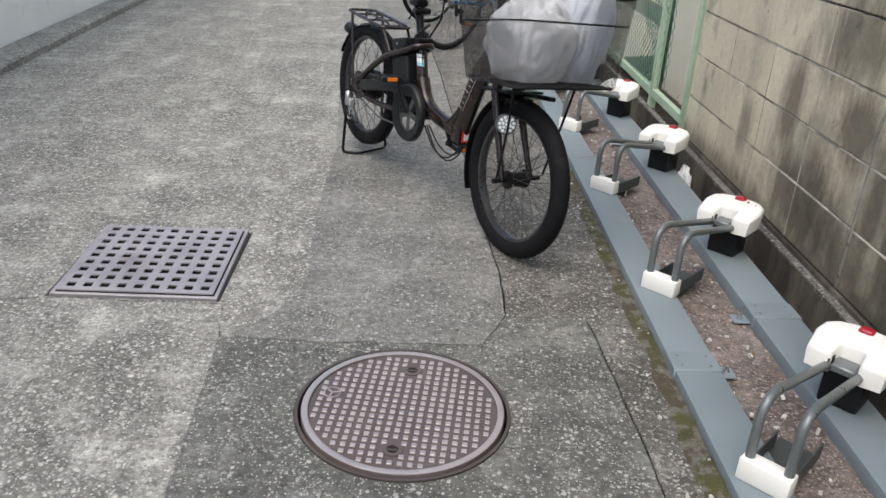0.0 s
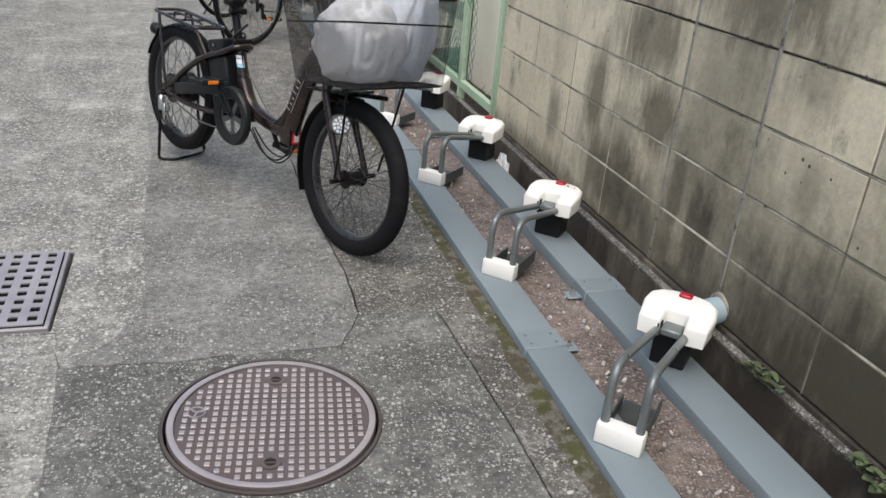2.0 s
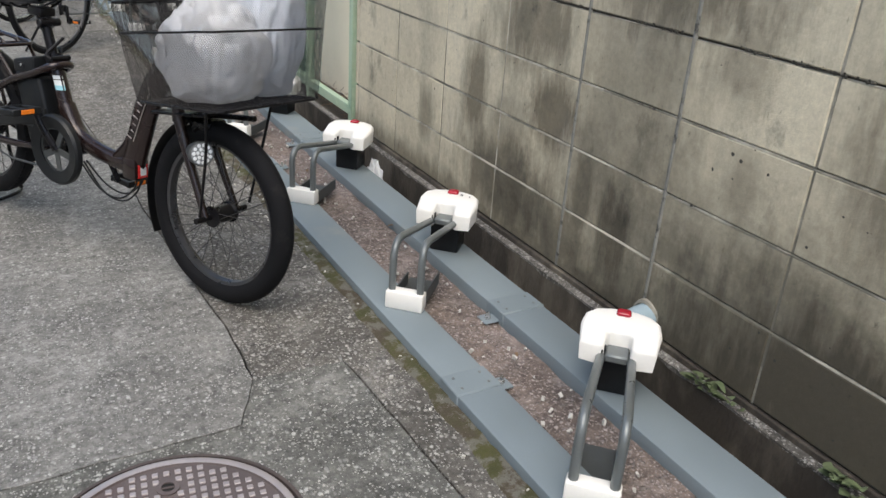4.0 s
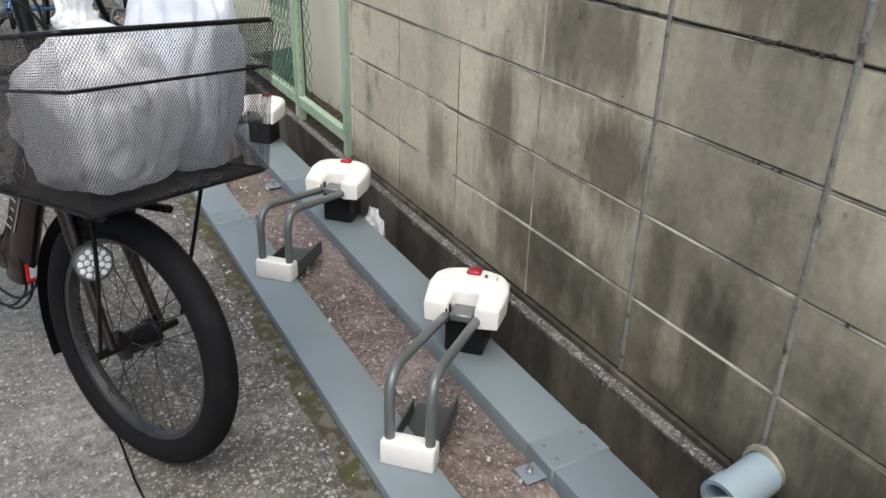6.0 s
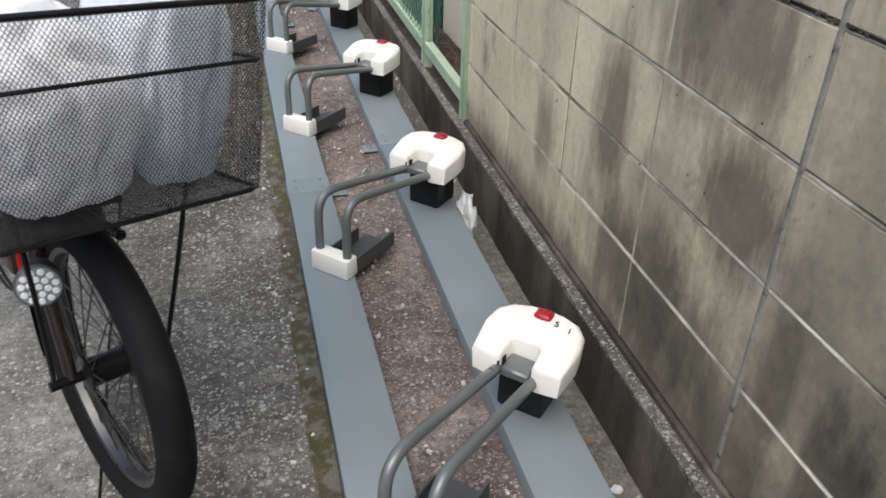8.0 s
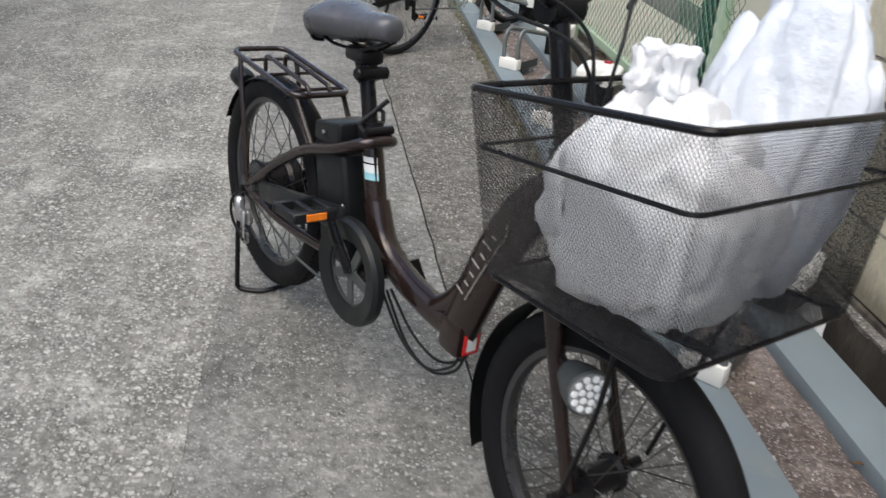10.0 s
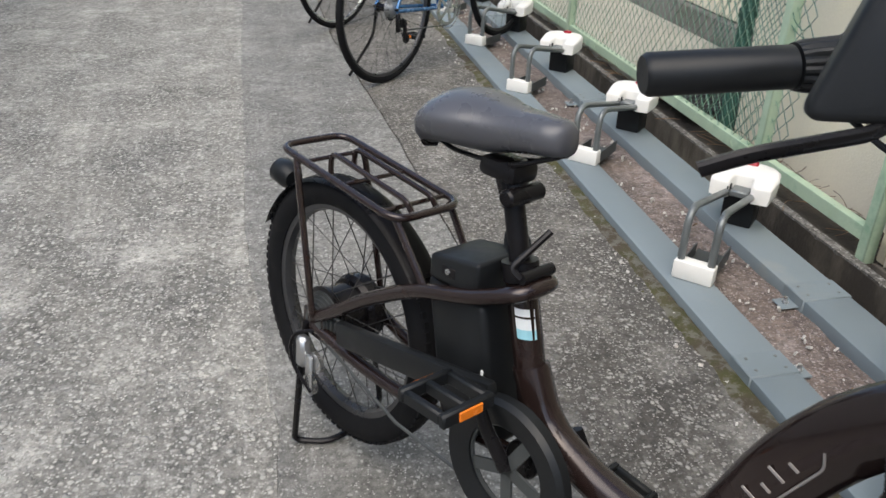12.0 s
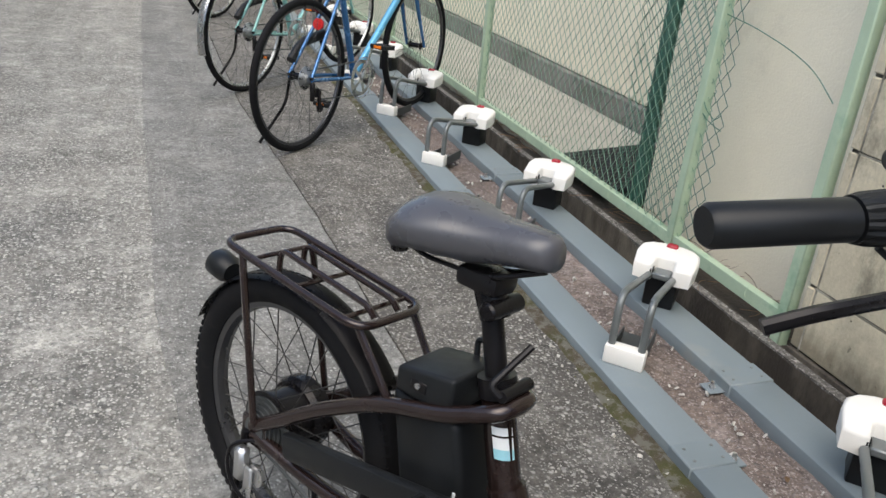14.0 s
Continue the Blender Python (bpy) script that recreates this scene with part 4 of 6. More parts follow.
# ---- fence ----
FX = 1.935
fence = thing("fence", label="pale green steel fence with sagging green chain-link", category="fence", kind="structure")
POSTS = [5.400, 6.000, 8.005, 10.0, 12.0, 14.0]
for y in POSTS:
    bm = bmesh.new()
    box(bm, (FX - 0.02, y - 0.02, -0.05), (FX + 0.02, y + 0.02, 1.72), 0.004)
    part("post", bm, M_GREEN, fence, "pale green painted post, rusting")
for z, name in ((0.078, "bottom_rail"), (1.66, "top_rail")):
    for a, b in zip(POSTS, POSTS[1:]):
        bm = bmesh.new()
        box(bm, (FX - 0.016, a + 0.0205, z - 0.022), (FX - 0.011, b - 0.0205, z + 0.022), 0.001)
        box(bm, (FX - 0.0105, a + 0.0205, z + 0.016), (FX + 0.018, b - 0.0205, z + 0.021), 0.001)
        for k in range(int((b - a) / 0.28)):
            y = a + 0.16 + k * 0.28
            tube(bm, [(FX - 0.018, y, z - 0.012), (FX - 0.021, y + 0.006, z + 0.004), (FX - 0.012, y + 0.004, z + 0.026)], 0.0016, 5)
        part(name, bm, M_GREEN, fence, "pale green angle bar with wire ties", 0)


def chain_link(y0, y1, z0, z1, pitch, material, label, sag=0.006, x=FX, seed=0):
    verts, faces = [], []
    r = 0.0016
    n = int((y1 - y0) / pitch)
    steps = int((z1 - z0) / (pitch * 1.15))
    for i in range(n):
        base = len(verts)
        for j in range(steps + 1):
            y = y0 + i * pitch + (0.52 if (i + j) % 2 else -0.52) * pitch
            z = z0 + j * pitch * 1.15
            xx = x + (0.0018 if (i + j) % 2 else -0.0018) + sag * noise.noise((y * 2.5, z * 2.5, seed))
            y += sag * 0.9 * noise.noise((z * 3, y * 2, seed + 9))
            verts += [(xx - r, y, z - r), (xx + r, y, z - r), (xx, y, z + r * 1.2)] if j % 2 else [(xx - r, y, z - r), (xx + r, y, z - r), (xx, y, z + r * 1.2)]
        for j in range(steps):
            a, b = base + 3 * j, base + 3 * j + 3
            for k in range(3):
                faces.append((a + k, a + (k + 1) % 3, b + (k + 1) % 3, b + k))
    me = bpy.data.meshes.new("chain_link")
    me.from_pydata(verts, [], faces)
    me.materials.append(material)
    ob = new("chain_link", me)
    ob.parent = fence
    tagged(ob, label, kind="stuff")


chain_link(5.96, 14.0, 0.07, 1.66, 0.027, M_LINK, "pale green chain-link wire")
chain_link(5.93, 6.56, 0.06, 1.64, 0.029, M_LINKDARK, "second loose layer of dark green chain-link", 0.03, FX + 0.03, 4)
for pts in ([(FX, 5.992, 0.876), (FX - 0.01, 5.82, 0.858), (FX, 5.664, 0.822), (FX, 5.55, 0.785), (FX, 5.455, 0.718)], [(FX, 6.01, 0.60), (FX - 0.03, 5.94, 0.57), (FX - 0.03, 5.885, 0.55), (FX - 0.02, 5.872, 0.57)], [(FX, 6.02, 0.56), (FX - 0.02, 5.93, 0.535), (FX, 5.88, 0.515)]):
    part("loose_wire", tubes((fillet(pts, 0.05), 0.0016, 5)), M_LINKDARK, fence, "loose end of wire")

# dry stems and litter behind the bottom rail
rng = random.Random(21)
bm = bmesh.new()
for k in range(130):
    y, x = rng.uniform(5.4, 8.5), rng.uniform(1.95, 2.12)
    p = Vector((x, y, 0.0))
    pts = [p]
    dv = Vector((rng.uniform(-1, 1), rng.uniform(-1, 1), rng.uniform(0.1, 0.9))).normalized()
    for s in range(4):
        dv = (dv + Vector((rng.uniform(-0.5, 0.5), rng.uniform(-0.5, 0.5), -0.2))).normalized()
        p = p + dv * 0.03
        p.z = max(p.z, 0.003)
        pts.append(p)
    tube(bm, pts, 0.0012, 4)
tagged(link("dry_stems", bm, M_DRYLEAF, None, "", 60), "tangle of dry stems behind the fence rail", "plant litter", kind="stuff")


# ---- weeds and litter ----
def leaf(bm, base, yaw, length, wide, rise):
    n = 5
    rows = []
    for i in range(n + 1):
        t = i / n
        w = wide * math.sin(math.pi * min(0.97, t * 0.9 + 0.08)) ** 0.8
        d = Vector((math.cos(yaw), math.sin(yaw), 0))
        s = Vector((-d.y, d.x, 0))
        c = base + d * length * t + Vector((0, 0, rise * math.sin(t * 2.2)))
        rows.append([bm.verts.new(c + s * w), bm.verts.new(c - Vector((0, 0, w * 0.25))), bm.verts.new(c - s * w)])
    for a, b in zip(rows, rows[1:]):
        for k in range(2):
            bm.faces.new((a[k], a[k + 1], b[k + 1], b[k]))


def weed(x, y, z, n, size, seed, label):
    rng = random.Random(seed)
    ob = thing("weed", label=label, category="weed", group="weeds at the wall")
    for k in range(n):
        bm = bmesh.new()
        yaw = rng.uniform(math.pi * 0.5, math.pi * 1.5)
        b = Vector((x + rng.uniform(-0.02, 0.0), y + rng.uniform(-0.09, 0.09), z + rng.uniform(0.0, 0.03)))
        leaf(bm, b, yaw, size * rng.uniform(0.5, 1.0), size * rng.uniform(0.22, 0.36), size * rng.uniform(0.1, 0.5))
        part("leaf", bm, M_LEAF, ob, "", 180)


weed(1.905, 2.985, -0.005, 26, 0.034, 3, "small green broadleaf weed rooted at the foot of the wall")
weed(1.905, 2.56, -0.005, 34, 0.05, 4, "larger green weed rooted at the foot of the wall")
weed(1.905, 2.30, -0.005, 22, 0.045, 6, "green weed in the kerb joint of the wall")
rng = random.Random(8)
for k in range(34):
    zone = rng.random()
    x, z = (rng.uniform(1.74, 1.87), -0.178) if zone < 0.5 else ((rng.uniform(1.42, 1.57), 0.006) if zone < 0.85 else (rng.uniform(1.93, 2.1), 0.012))
    bm = bmesh.new()
    leaf(bm, Vector((x, rng.uniform(2.0, 8.0) if z < 0.01 else rng.uniform(5.5, 8.0), z)), rng.uniform(0, 6.28), rng.uniform(0.012, 0.032), rng.uniform(0.003, 0.008), 0.006)
    bmesh.ops.solidify(bm, geom=bm.faces[:], thickness=0.0006)
    tagged(link("dry_leaf", bm, M_DRYLEAF, None, "", 180), "small curled brown dry leaf lying in the gutter", "leaf", group="dry leaves")


def scrap(x, y, z, size, material, label, seed, tall=0.5):
    bm = bmesh.new()
    bmesh.ops.create_icosphere(bm, subdivisions=3, radius=1)
    for v in bm.verts:
        f = 1 + 0.55 * noise.noise(v.co * 2.3 + Vector((seed, 0, 0))) + 0.25 * noise.noise(v.co * 6 + Vector((0, seed, 0)))
        v.co = Vector((v.co.x * size[0] * f, v.co.y * size[1] * f, max(-0.35, v.co.z) * size[2] * f))
    bmesh.ops.translate(bm, vec=(x, y, z + size[2] * 0.35), verts=bm.verts)
    tagged(link("litter_scrap", bm, material, None, "", 20), label, "litter")


scrap(1.752, 4.735, -0.045, (0.028, 0.05, 0.075), M_PAPER, "crumpled white plastic film beside the rail", 3)
scrap(1.815, 3.80, -0.183, (0.018, 0.012, 0.006), M_MINT, "torn mint green wrapper in the gutter", 7)
scrap(1.84, 3.86, -0.183, (0.012, 0.010, 0.006), M_PAPER, "small white scrap of paper in the gutter", 11)
scrap(1.815, 4.0, -0.183, (0.030, 0.008, 0.006), M_DRYLEAF, "curled brown leaf litter in the gutter", 13)

# ---- cycles: shared parts ----
def wheel(parent, c, R, tyre, axis, spokes, rim_mat, hub_r=0.018, hub_w=0.09, name="wheel", tread=True, spoke_r=0.0010):
    """A spoked wheel: tyre, rim, hub, spokes."""
    ax = Vector(axis).normalized()
    w = new(name)
    w.empty_display_size = 0.05
    w.parent = parent
    bm = bmesh.new()
    prof = [((R - tyre) + tyre * math.cos(a), tyre * 0.95 * math.sin(a)) for a in np.linspace(-2.5, 2.5, 15)]
    lathe(bm, prof, c, ax, 72)
    if tread:
        for k in range(90):
            a = 2 * math.pi * k / 90
            u = ax.orthogonal().normalized()
            v = ax.cross(u)
            for s in (-1, 1):
                d = u * math.cos(a) + v * math.sin(a)
                t = ax.cross(d)
                m = Matrix.Translation(Vector(c) + d * (R - tyre * 0.125) + ax * s * tyre * 0.42) @ Matrix((d, t, ax)).transposed().to_4x4()
                box(bm, (-0.004, -0.0055, -tyre * 0.26), (0.0007, 0.0055, tyre * 0.26), 0, m)
    part("tyre", bm, M_TYRE, w, "black rubber tyre", 35)
    bm = bmesh.new()
    ri = R - 2 * tyre * 0.86
    lathe(bm, [(ri + 0.006, -tyre * 0.56), (ri + 0.012, 0), (ri + 0.006, tyre * 0.56), (ri - 0.012, tyre * 0.4), (ri - 0.016, 0), (ri - 0.012, -tyre * 0.4)], c, ax, 64)
    part("rim", bm, rim_mat, w, "", 30)
    bm = bmesh.new()
    lathe(bm, [(0.004, -hub_w / 2 - 0.02), (0.006, -hub_w / 2 - 0.02), (0.006, -hub_w / 2), (hub_r + 0.006, -hub_w / 2 + 0.004), (hub_r + 0.006, -hub_w / 2 + 0.009), (hub_r, -hub_w / 2 + 0.014),
               (hub_r, hub_w / 2 - 0.014), (hub_r + 0.006, hub_w / 2 - 0.009), (hub_r + 0.006, hub_w / 2 - 0.004), (0.006, hub_w / 2), (0.006, hub_w / 2 + 0.02), (0.004, hub_w / 2 + 0.02)], c, ax, 24)
    part("hub", bm, M_BLKMET, w, "", 30)
    bm = bmesh.new()
    u = ax.orthogonal().normalized()
    v = ax.cross(u)
    for k in range(spokes):
        a = 2 * math.pi * k / spokes
        side = 1 if k % 2 else -1
        b = a + (0.55 if (k // 2) % 2 else -0.55)
        p = Vector(c) + (u * math.cos(b) + v * math.sin(b)) * hub_r + ax * side * (hub_w / 2 - 0.007)
        q = Vector(c) + (u * math.cos(a) + v * math.sin(a)) * (ri - 0.01)
        tube(bm, [p, q], spoke_r, 4)
    tagged(part("spokes", bm, M_SPOKE, w, "crossed thin steel spokes", 0), kind="stuff")
    return w


def mudguard(parent, c, r, wide, a0, a1, axis, material, label):
    ax = Vector(axis).normalized()
    ahead = Vector((1, 0, 0)) - ax * ax.x
    ahead.normalize()
    up = ahead.cross(ax) if ahead.cross(ax).z > 0 else ax.cross(ahead)
    bm = bmesh.new()
    rows = []
    for a in np.linspace(radians(a0), radians(a1), 26):
        d = ahead * math.cos(a) + up * math.sin(a)
        rows.append([bm.verts.new(Vector(c) + d * (r + 0.010 * math.cos(s * 1.45)) + ax * wide * math.sin(s * 1.45) / 0.99) for s in np.linspace(-1, 1, 7)])
    for p, q in zip(rows, rows[1:]):
        for k in range(6):
            bm.faces.new((p[k], p[k + 1], q[k + 1], q[k]))
    bmesh.ops.solidify(bm, geom=bm.faces[:], thickness=0.0018)
    return part("mudguard", bm, material, parent, label, 40)


def pedal(parent, c, tilt, label):
    x, y, z = c
    m = Matrix.Translation(c) @ pose(0, 0, 0, 0, tilt, 0)
    bm = bmesh.new()
    for s in (-1, 1):
        box(bm, (s * 0.040 - 0.006, -0.045, -0.011), (s * 0.040 + 0.006, 0.045, 0.011), 0.003, m)
    for s in (-1, 0, 1):
        box(bm, (-0.036, s * 0.038 - 0.006, -0.010), (0.036, s * 0.038 + 0.006, 0.010), 0.003, m)
    p = part("pedal", bm, M_BLACK, parent, label)
    for s in (-1, 1):
        bm = bmesh.new()
        box(bm, (s * 0.0475 - 0.0018, -0.020, -0.007), (s * 0.0475 + 0.0018, 0.020, 0.007), 0.001, m)
        part("reflector", bm, M_ORANGE, p, "orange reflector", 0)


# ---- the brown electric bicycle ----
hx, hy = Vector((0.5015, -0.865, 0)).normalized(), Vector((0.865, 0.5015, 0)).normalized()
lean = radians(4.5)
left, upv = hy * math.cos(lean) - Vector((0, 0, math.sin(lean))), Vector((0, 0, math.cos(lean))) + hy * math.sin(lean)
BM = Matrix.Translation(Vector((0.341, 4.919, 0)) - hy * 0.01) @ Matrix((hx, left, upv)).transposed().to_4x4()
bike = thing("electric_bicycle", BM, label="dark brown electric bicycle on its stand with a front basket", category="bicycle")
RA, FA = Vector((0.030, 0.0, 0.326)), Vector((1.142, 0.0, 0.256))
AX0, AXD = Vector((0.985, 0, 0.62)), Vector((-0.40, 0, 0.9165)).normalized()
STEER = Matrix.Translation(AX0) @ Matrix.Rotation(radians(-1.5), 4, AXD) @ Matrix.Translation(-AX0)


def S(*p):
    return STEER @ Vector(p)


saxis = (STEER.to_3x3() @ Vector((0, 1, 0))).normalized()
rw = wheel(bike, RA, 0.252, 0.0285, (0, 1, 0), 36, M_RIM, 0.052, 0.10, spoke_r=0.0012)
bm = bmesh.new()
lathe(bm, [(0.004, 0.008), (0.058, 0.008), (0.064, 0.018), (0.064, 0.036), (0.050, 0.046), (0.004, 0.048)], RA, (0, 1, 0), 32)
part("motor_shell", bm, M_BLKMET, rw, "black hub motor shell", 30)
for k, r in enumerate((0.050, 0.044, 0.038, 0.032, 0.027, 0.023)):
    bm = bmesh.new()
    disc(bm, r, -0.050 - k * 0.0045, -0.047 - k * 0.0045, RA, (0, 1, 0), 30)
    part("sprocket", bm, M_DARKSTEEL, rw, "dark rear sprocket", 30)
fw = wheel(bike, S(*FA), 0.258, 0.0305, saxis, 36, M_RIM, 0.024, 0.08, tread=False, spoke_r=0.0012)
mudguard(bike, RA, 0.257, 0.030, 40, 158, (0, 1, 0), M_BLKMET, "glossy black rear mudguard")
mudguard(bike, S(*FA), 0.268, 0.030, 96, 205, saxis, M_BLACK, "black front mudguard")

# frame
st = lambda z: 0.4385 - (z - 0.532) * 0.30
part("seat_tube", tubes(([(0.505, 0, 0.31), (0.466, 0, 0.44), (0.4185, 0, 0.60)], 0.0225, 16)), M_FRAME, bike, "dark brown seat tube")
part("main_tube", tubes((fillet([(0.462, 0, 0.46), (0.505, 0, 0.375), (0.60, 0, 0.342), (0.72, 0, 0.330), (0.775, 0, 0.335)], 0.05, 6), 0.027, 16)), M_FRAME, bike, "low step-through brown tube")
part("down_tube", tubes((fillet([(0.765, 0, 0.322), (0.792, 0, 0.40), (0.838, 0, 0.53), (0.888, 0, 0.62), (0.962, 0, 0.69)], 0.10, 6), 0.043, 18), flat=0.60), M_FRAME, bike, "broad brown down tube with pale lettering")
part("gusset", tubes((fillet([(0.700, 0, 0.340), (0.755, 0, 0.385), (0.800, 0, 0.46)], 0.06, 5), 0.022, 12)), M_FRAME, bike)
# pale mark: seven upright bars over a long underline with a hooked end
for k, tall in enumerate((0.022, 0.012, 0.012, 0.022, 0.013, 0.022, 0.013)):
    bm = bmesh.new()
    m = Matrix.Translation((0.800 + k * 0.0098, -0.0268, 0.428 + k * 0.0215)) @ pose(0, 0, 0, 0, -65, 0)
    box(bm, (-0.0052, -0.0006, 0.0), (-0.0010, 0.0008, tall), 0.0004, m)
    part("letter_bar", bm, M_LETTER, bike, "", 0)
part("underline", tubes((fillet([(0.806, -0.0265, 0.418), (0.846, -0.0272, 0.508), (0.879, -0.0268, 0.575), (0.874, -0.0262, 0.592)], 0.012, 4), 0.0016, 6)), M_LETTER, bike, "pale hooked underline")
part("head_tube", tubes(([AX0 - AXD * 0.0, AX0 + AXD * 0.13], 0.023, 16)), M_FRAME, bike)
bm = bmesh.new()
for s in (-1, 1):
    tube(bm, fillet([(0.020, s * 0.066, 0.333), (0.10, s * 0.062, 0.392), (0.160, s * 0.060, 0.440), (0.272, s * 0.056, 0.512), (0.382, s * 0.050, 0.549), (0.425, s * 0.040, 0.570)], 0.05, 6), 0.0125, 12)
part("upper_stay", bm, M_FRAME, bike, "bent brown tube looped round the seat tube")
part("stay_loop", tubes((fillet([(0.420, -0.042, 0.567), (0.452, -0.032, 0.583), (0.459, 0, 0.587), (0.452, 0.032, 0.583), (0.420, 0.042, 0.567)], 0.03, 5), 0.0125, 12)), M_FRAME, bike)
for s in (-1, 1):
    part("chain_stay", tubes((fillet([(0.020, s * 0.066, 0.320), (0.16, s * 0.056, 0.297), (0.29, s * 0.046, 0.300), (0.48, s * 0.032, 0.325)], 0.08, 5), 0.012, 12)), M_FRAME, bike, "brown chain stay")
for s in (-1, 1):
    bm = bmesh.new()
    box(bm, (-0.008, s * 0.068 - 0.004, 0.296), (0.05, s * 0.068 + 0.004, 0.350), 0.004)
    part("dropout", bm, M_FRAME, bike)
bm = bmesh.new()
disc(bm, 0.030, -0.045, 0.045, (0.505, 0, 0.335), (0, 1, 0), 24, 0.003)
part("bottom_bracket", bm, M_BLKMET, bike)

# battery and its bracket
bm = bmesh.new()
box(bm, (0.284, -0.046, 0.315), (0.404, 0.046, 0.540), 0.012, seg=3)
for v in bm.verts:
    v.co.x -= (v.co.z - 0.52) * 0.24
battery = part("battery", bm, M_BLACK, bike, "big black battery behind the seat tube")
bm = bmesh.new()
box(bm, (0.289, -0.050, 0.541), (0.388, 0.050, 0.582), 0.007, seg=3)
for v in bm.verts:
    v.co.z += (v.co.x - 0.289) * (0.22 if v.co.z > 0.56 else 0.05)
part("battery_cap", bm, M_BLACK, battery, "black wedge-shaped battery cap")
bm = bmesh.new()
box(bm, (0.318, -0.0512, 0.560), (0.345, -0.0495, 0.576), 0.0006)
part("lock_recess", bm, M_BLKMET, battery, "recessed lock plate")
bm = bmesh.new()
tube(bm, fillet([(0.350, 0.045, 0.592), (0.343, 0.050, 0.618), (0.385, 0.048, 0.622), (0.392, 0.044, 0.60)], 0.01), 0.0045, 8)
part("carry_handle", bm, M_BLACK, battery)
bm = bmesh.new()
disc(bm, 0.0045, 0.0, 0.002, (0.331, -0.0512, 0.568), (0, -1, 0), 12)
part("key_lock", bm, M_ALLOY, battery, "small key lock")
bm = bmesh.new()
box(bm, (0.412, -0.0475, 0.395), (0.417, -0.0455, 0.440), 0.0005)
part("charge_strip", bm, M_LABELW, battery, "narrow pale strip label", 0)
# stickers on the seat tube
for z0, z1, mt in ((0.541, 0.552, M_LABELW), (0.522, 0.538, M_LABELW), (0.508, 0.522, M_LABELB)):
    bm = bmesh.new()
    for a0 in range(6):
        pts = []
        for a in (a0, a0 + 1):
            ang = radians(-80 + a * 12)
            pts.append((math.cos(ang) * 0.0233, math.sin(ang) * 0.0233))
        q = [bm.verts.new((st(z) + p[0], p[1], z)) for p, z in ((pts[0], z0), (pts[1], z0), (pts[1], z1), (pts[0], z1))]
        bm.faces.new(q)
    part("sticker", bm, mt, bike, "white and pale blue sticker", 40)

# saddle
bm = bmesh.new()
prof = [(0.224, 0.042, 0.766), (0.230, 0.064, 0.778), (0.250, 0.077, 0.791), (0.28, 0.080, 0.797), (0.315, 0.070, 0.796), (0.35, 0.053, 0.790), (0.385, 0.042, 0.788), (0.42, 0.036, 0.789), (0.455, 0.030, 0.787), (0.470, 0.017, 0.780)]
rows = []
for x, w, z in prof:
    x, z = 0.244 + (x - 0.224) * 0.915, z + 0.010 + 0.008 * max(0.0, (x - 0.30) / 0.17)
    row = []
    for k in range(16):
        a = 2 * math.pi * k / 16
        dz = math.sin(a)
        wide = w * abs(math.cos(a)) ** 0.8 * (1 if math.cos(a) > 0 else -1)
        row.append(bm.verts.new((x, wide, z + (0.024 * dz if dz > 0 else 0.052 * dz * min(1, w / 0.06)) - 0.022 * (abs(wide) / 0.1) ** 2)))
    rows.append(row)
for a, b in zip(rows, rows[1:]):
    for k in range(16):
        bm.faces.new((a[k], a[(k + 1) % 16], b[(k + 1) % 16], b[k]))
bm.faces.new(rows[0])
bm.faces.new(rows[-1][::-1])
bmesh.ops.subdivide_edges(bm, edges=bm.edges[:], cuts=1, use_grid_fill=True, smooth=0.6)
saddle = part("saddle", bm, M_SADDLE, bike, "dark grey padded vinyl saddle", 180)
for s in (-1, 1):
    bm = bmesh.new()
    tube(bm, fillet([(0.25, s * 0.03, 0.757), (0.285, s * 0.022, 0.740), (0.39, s * 0.02, 0.747), (0.462, s * 0.008, 0.782)], 0.03), 0.0035, 8)
    tube(bm, fillet([(0.26, s * 0.05, 0.762), (0.25, s * 0.045, 0.741), (0.25, s * 0.02, 0.738)], 0.02), 0.005, 8)
    part("saddle_rail", bm, M_BLKMET, saddle)
bm = bmesh.new()
box(bm, (0.340, -0.026, 0.722), (0.408, 0.026, 0.752), 0.010, seg=2)
tube(bm, [(0.398, 0, 0.690), (0.372, 0, 0.745)], 0.021, 14)
disc(bm, 0.013, -0.034, 0.034, (0.405, 0, 0.708), (0, 1, 0), 16, 0.003)
part("saddle_clamp", bm, M_BLKMET, saddle, "black saddle clamp")
part("seat_post", tubes(([(0.4215, 0, 0.59), (0.3835, 0, 0.722)], 0.0150, 14)), M_BLKMET, bike, "black seat post")
bm = bmesh.new()
tube(bm, [(0.424, 0, 0.585), (0.416, 0, 0.612)], 0.026, 16)
tube(bm, [(0.447, -0.03, 0.604), (0.447, 0.03, 0.604)], 0.009, 10)
tube(bm, fillet([(0.447, -0.03, 0.604), (0.432, -0.036, 0.615), (0.452, 0.012, 0.668)], 0.015), 0.005, 8)
part("seat_clamp", bm, M_BLKMET, bike, "black quick-release seat clamp")

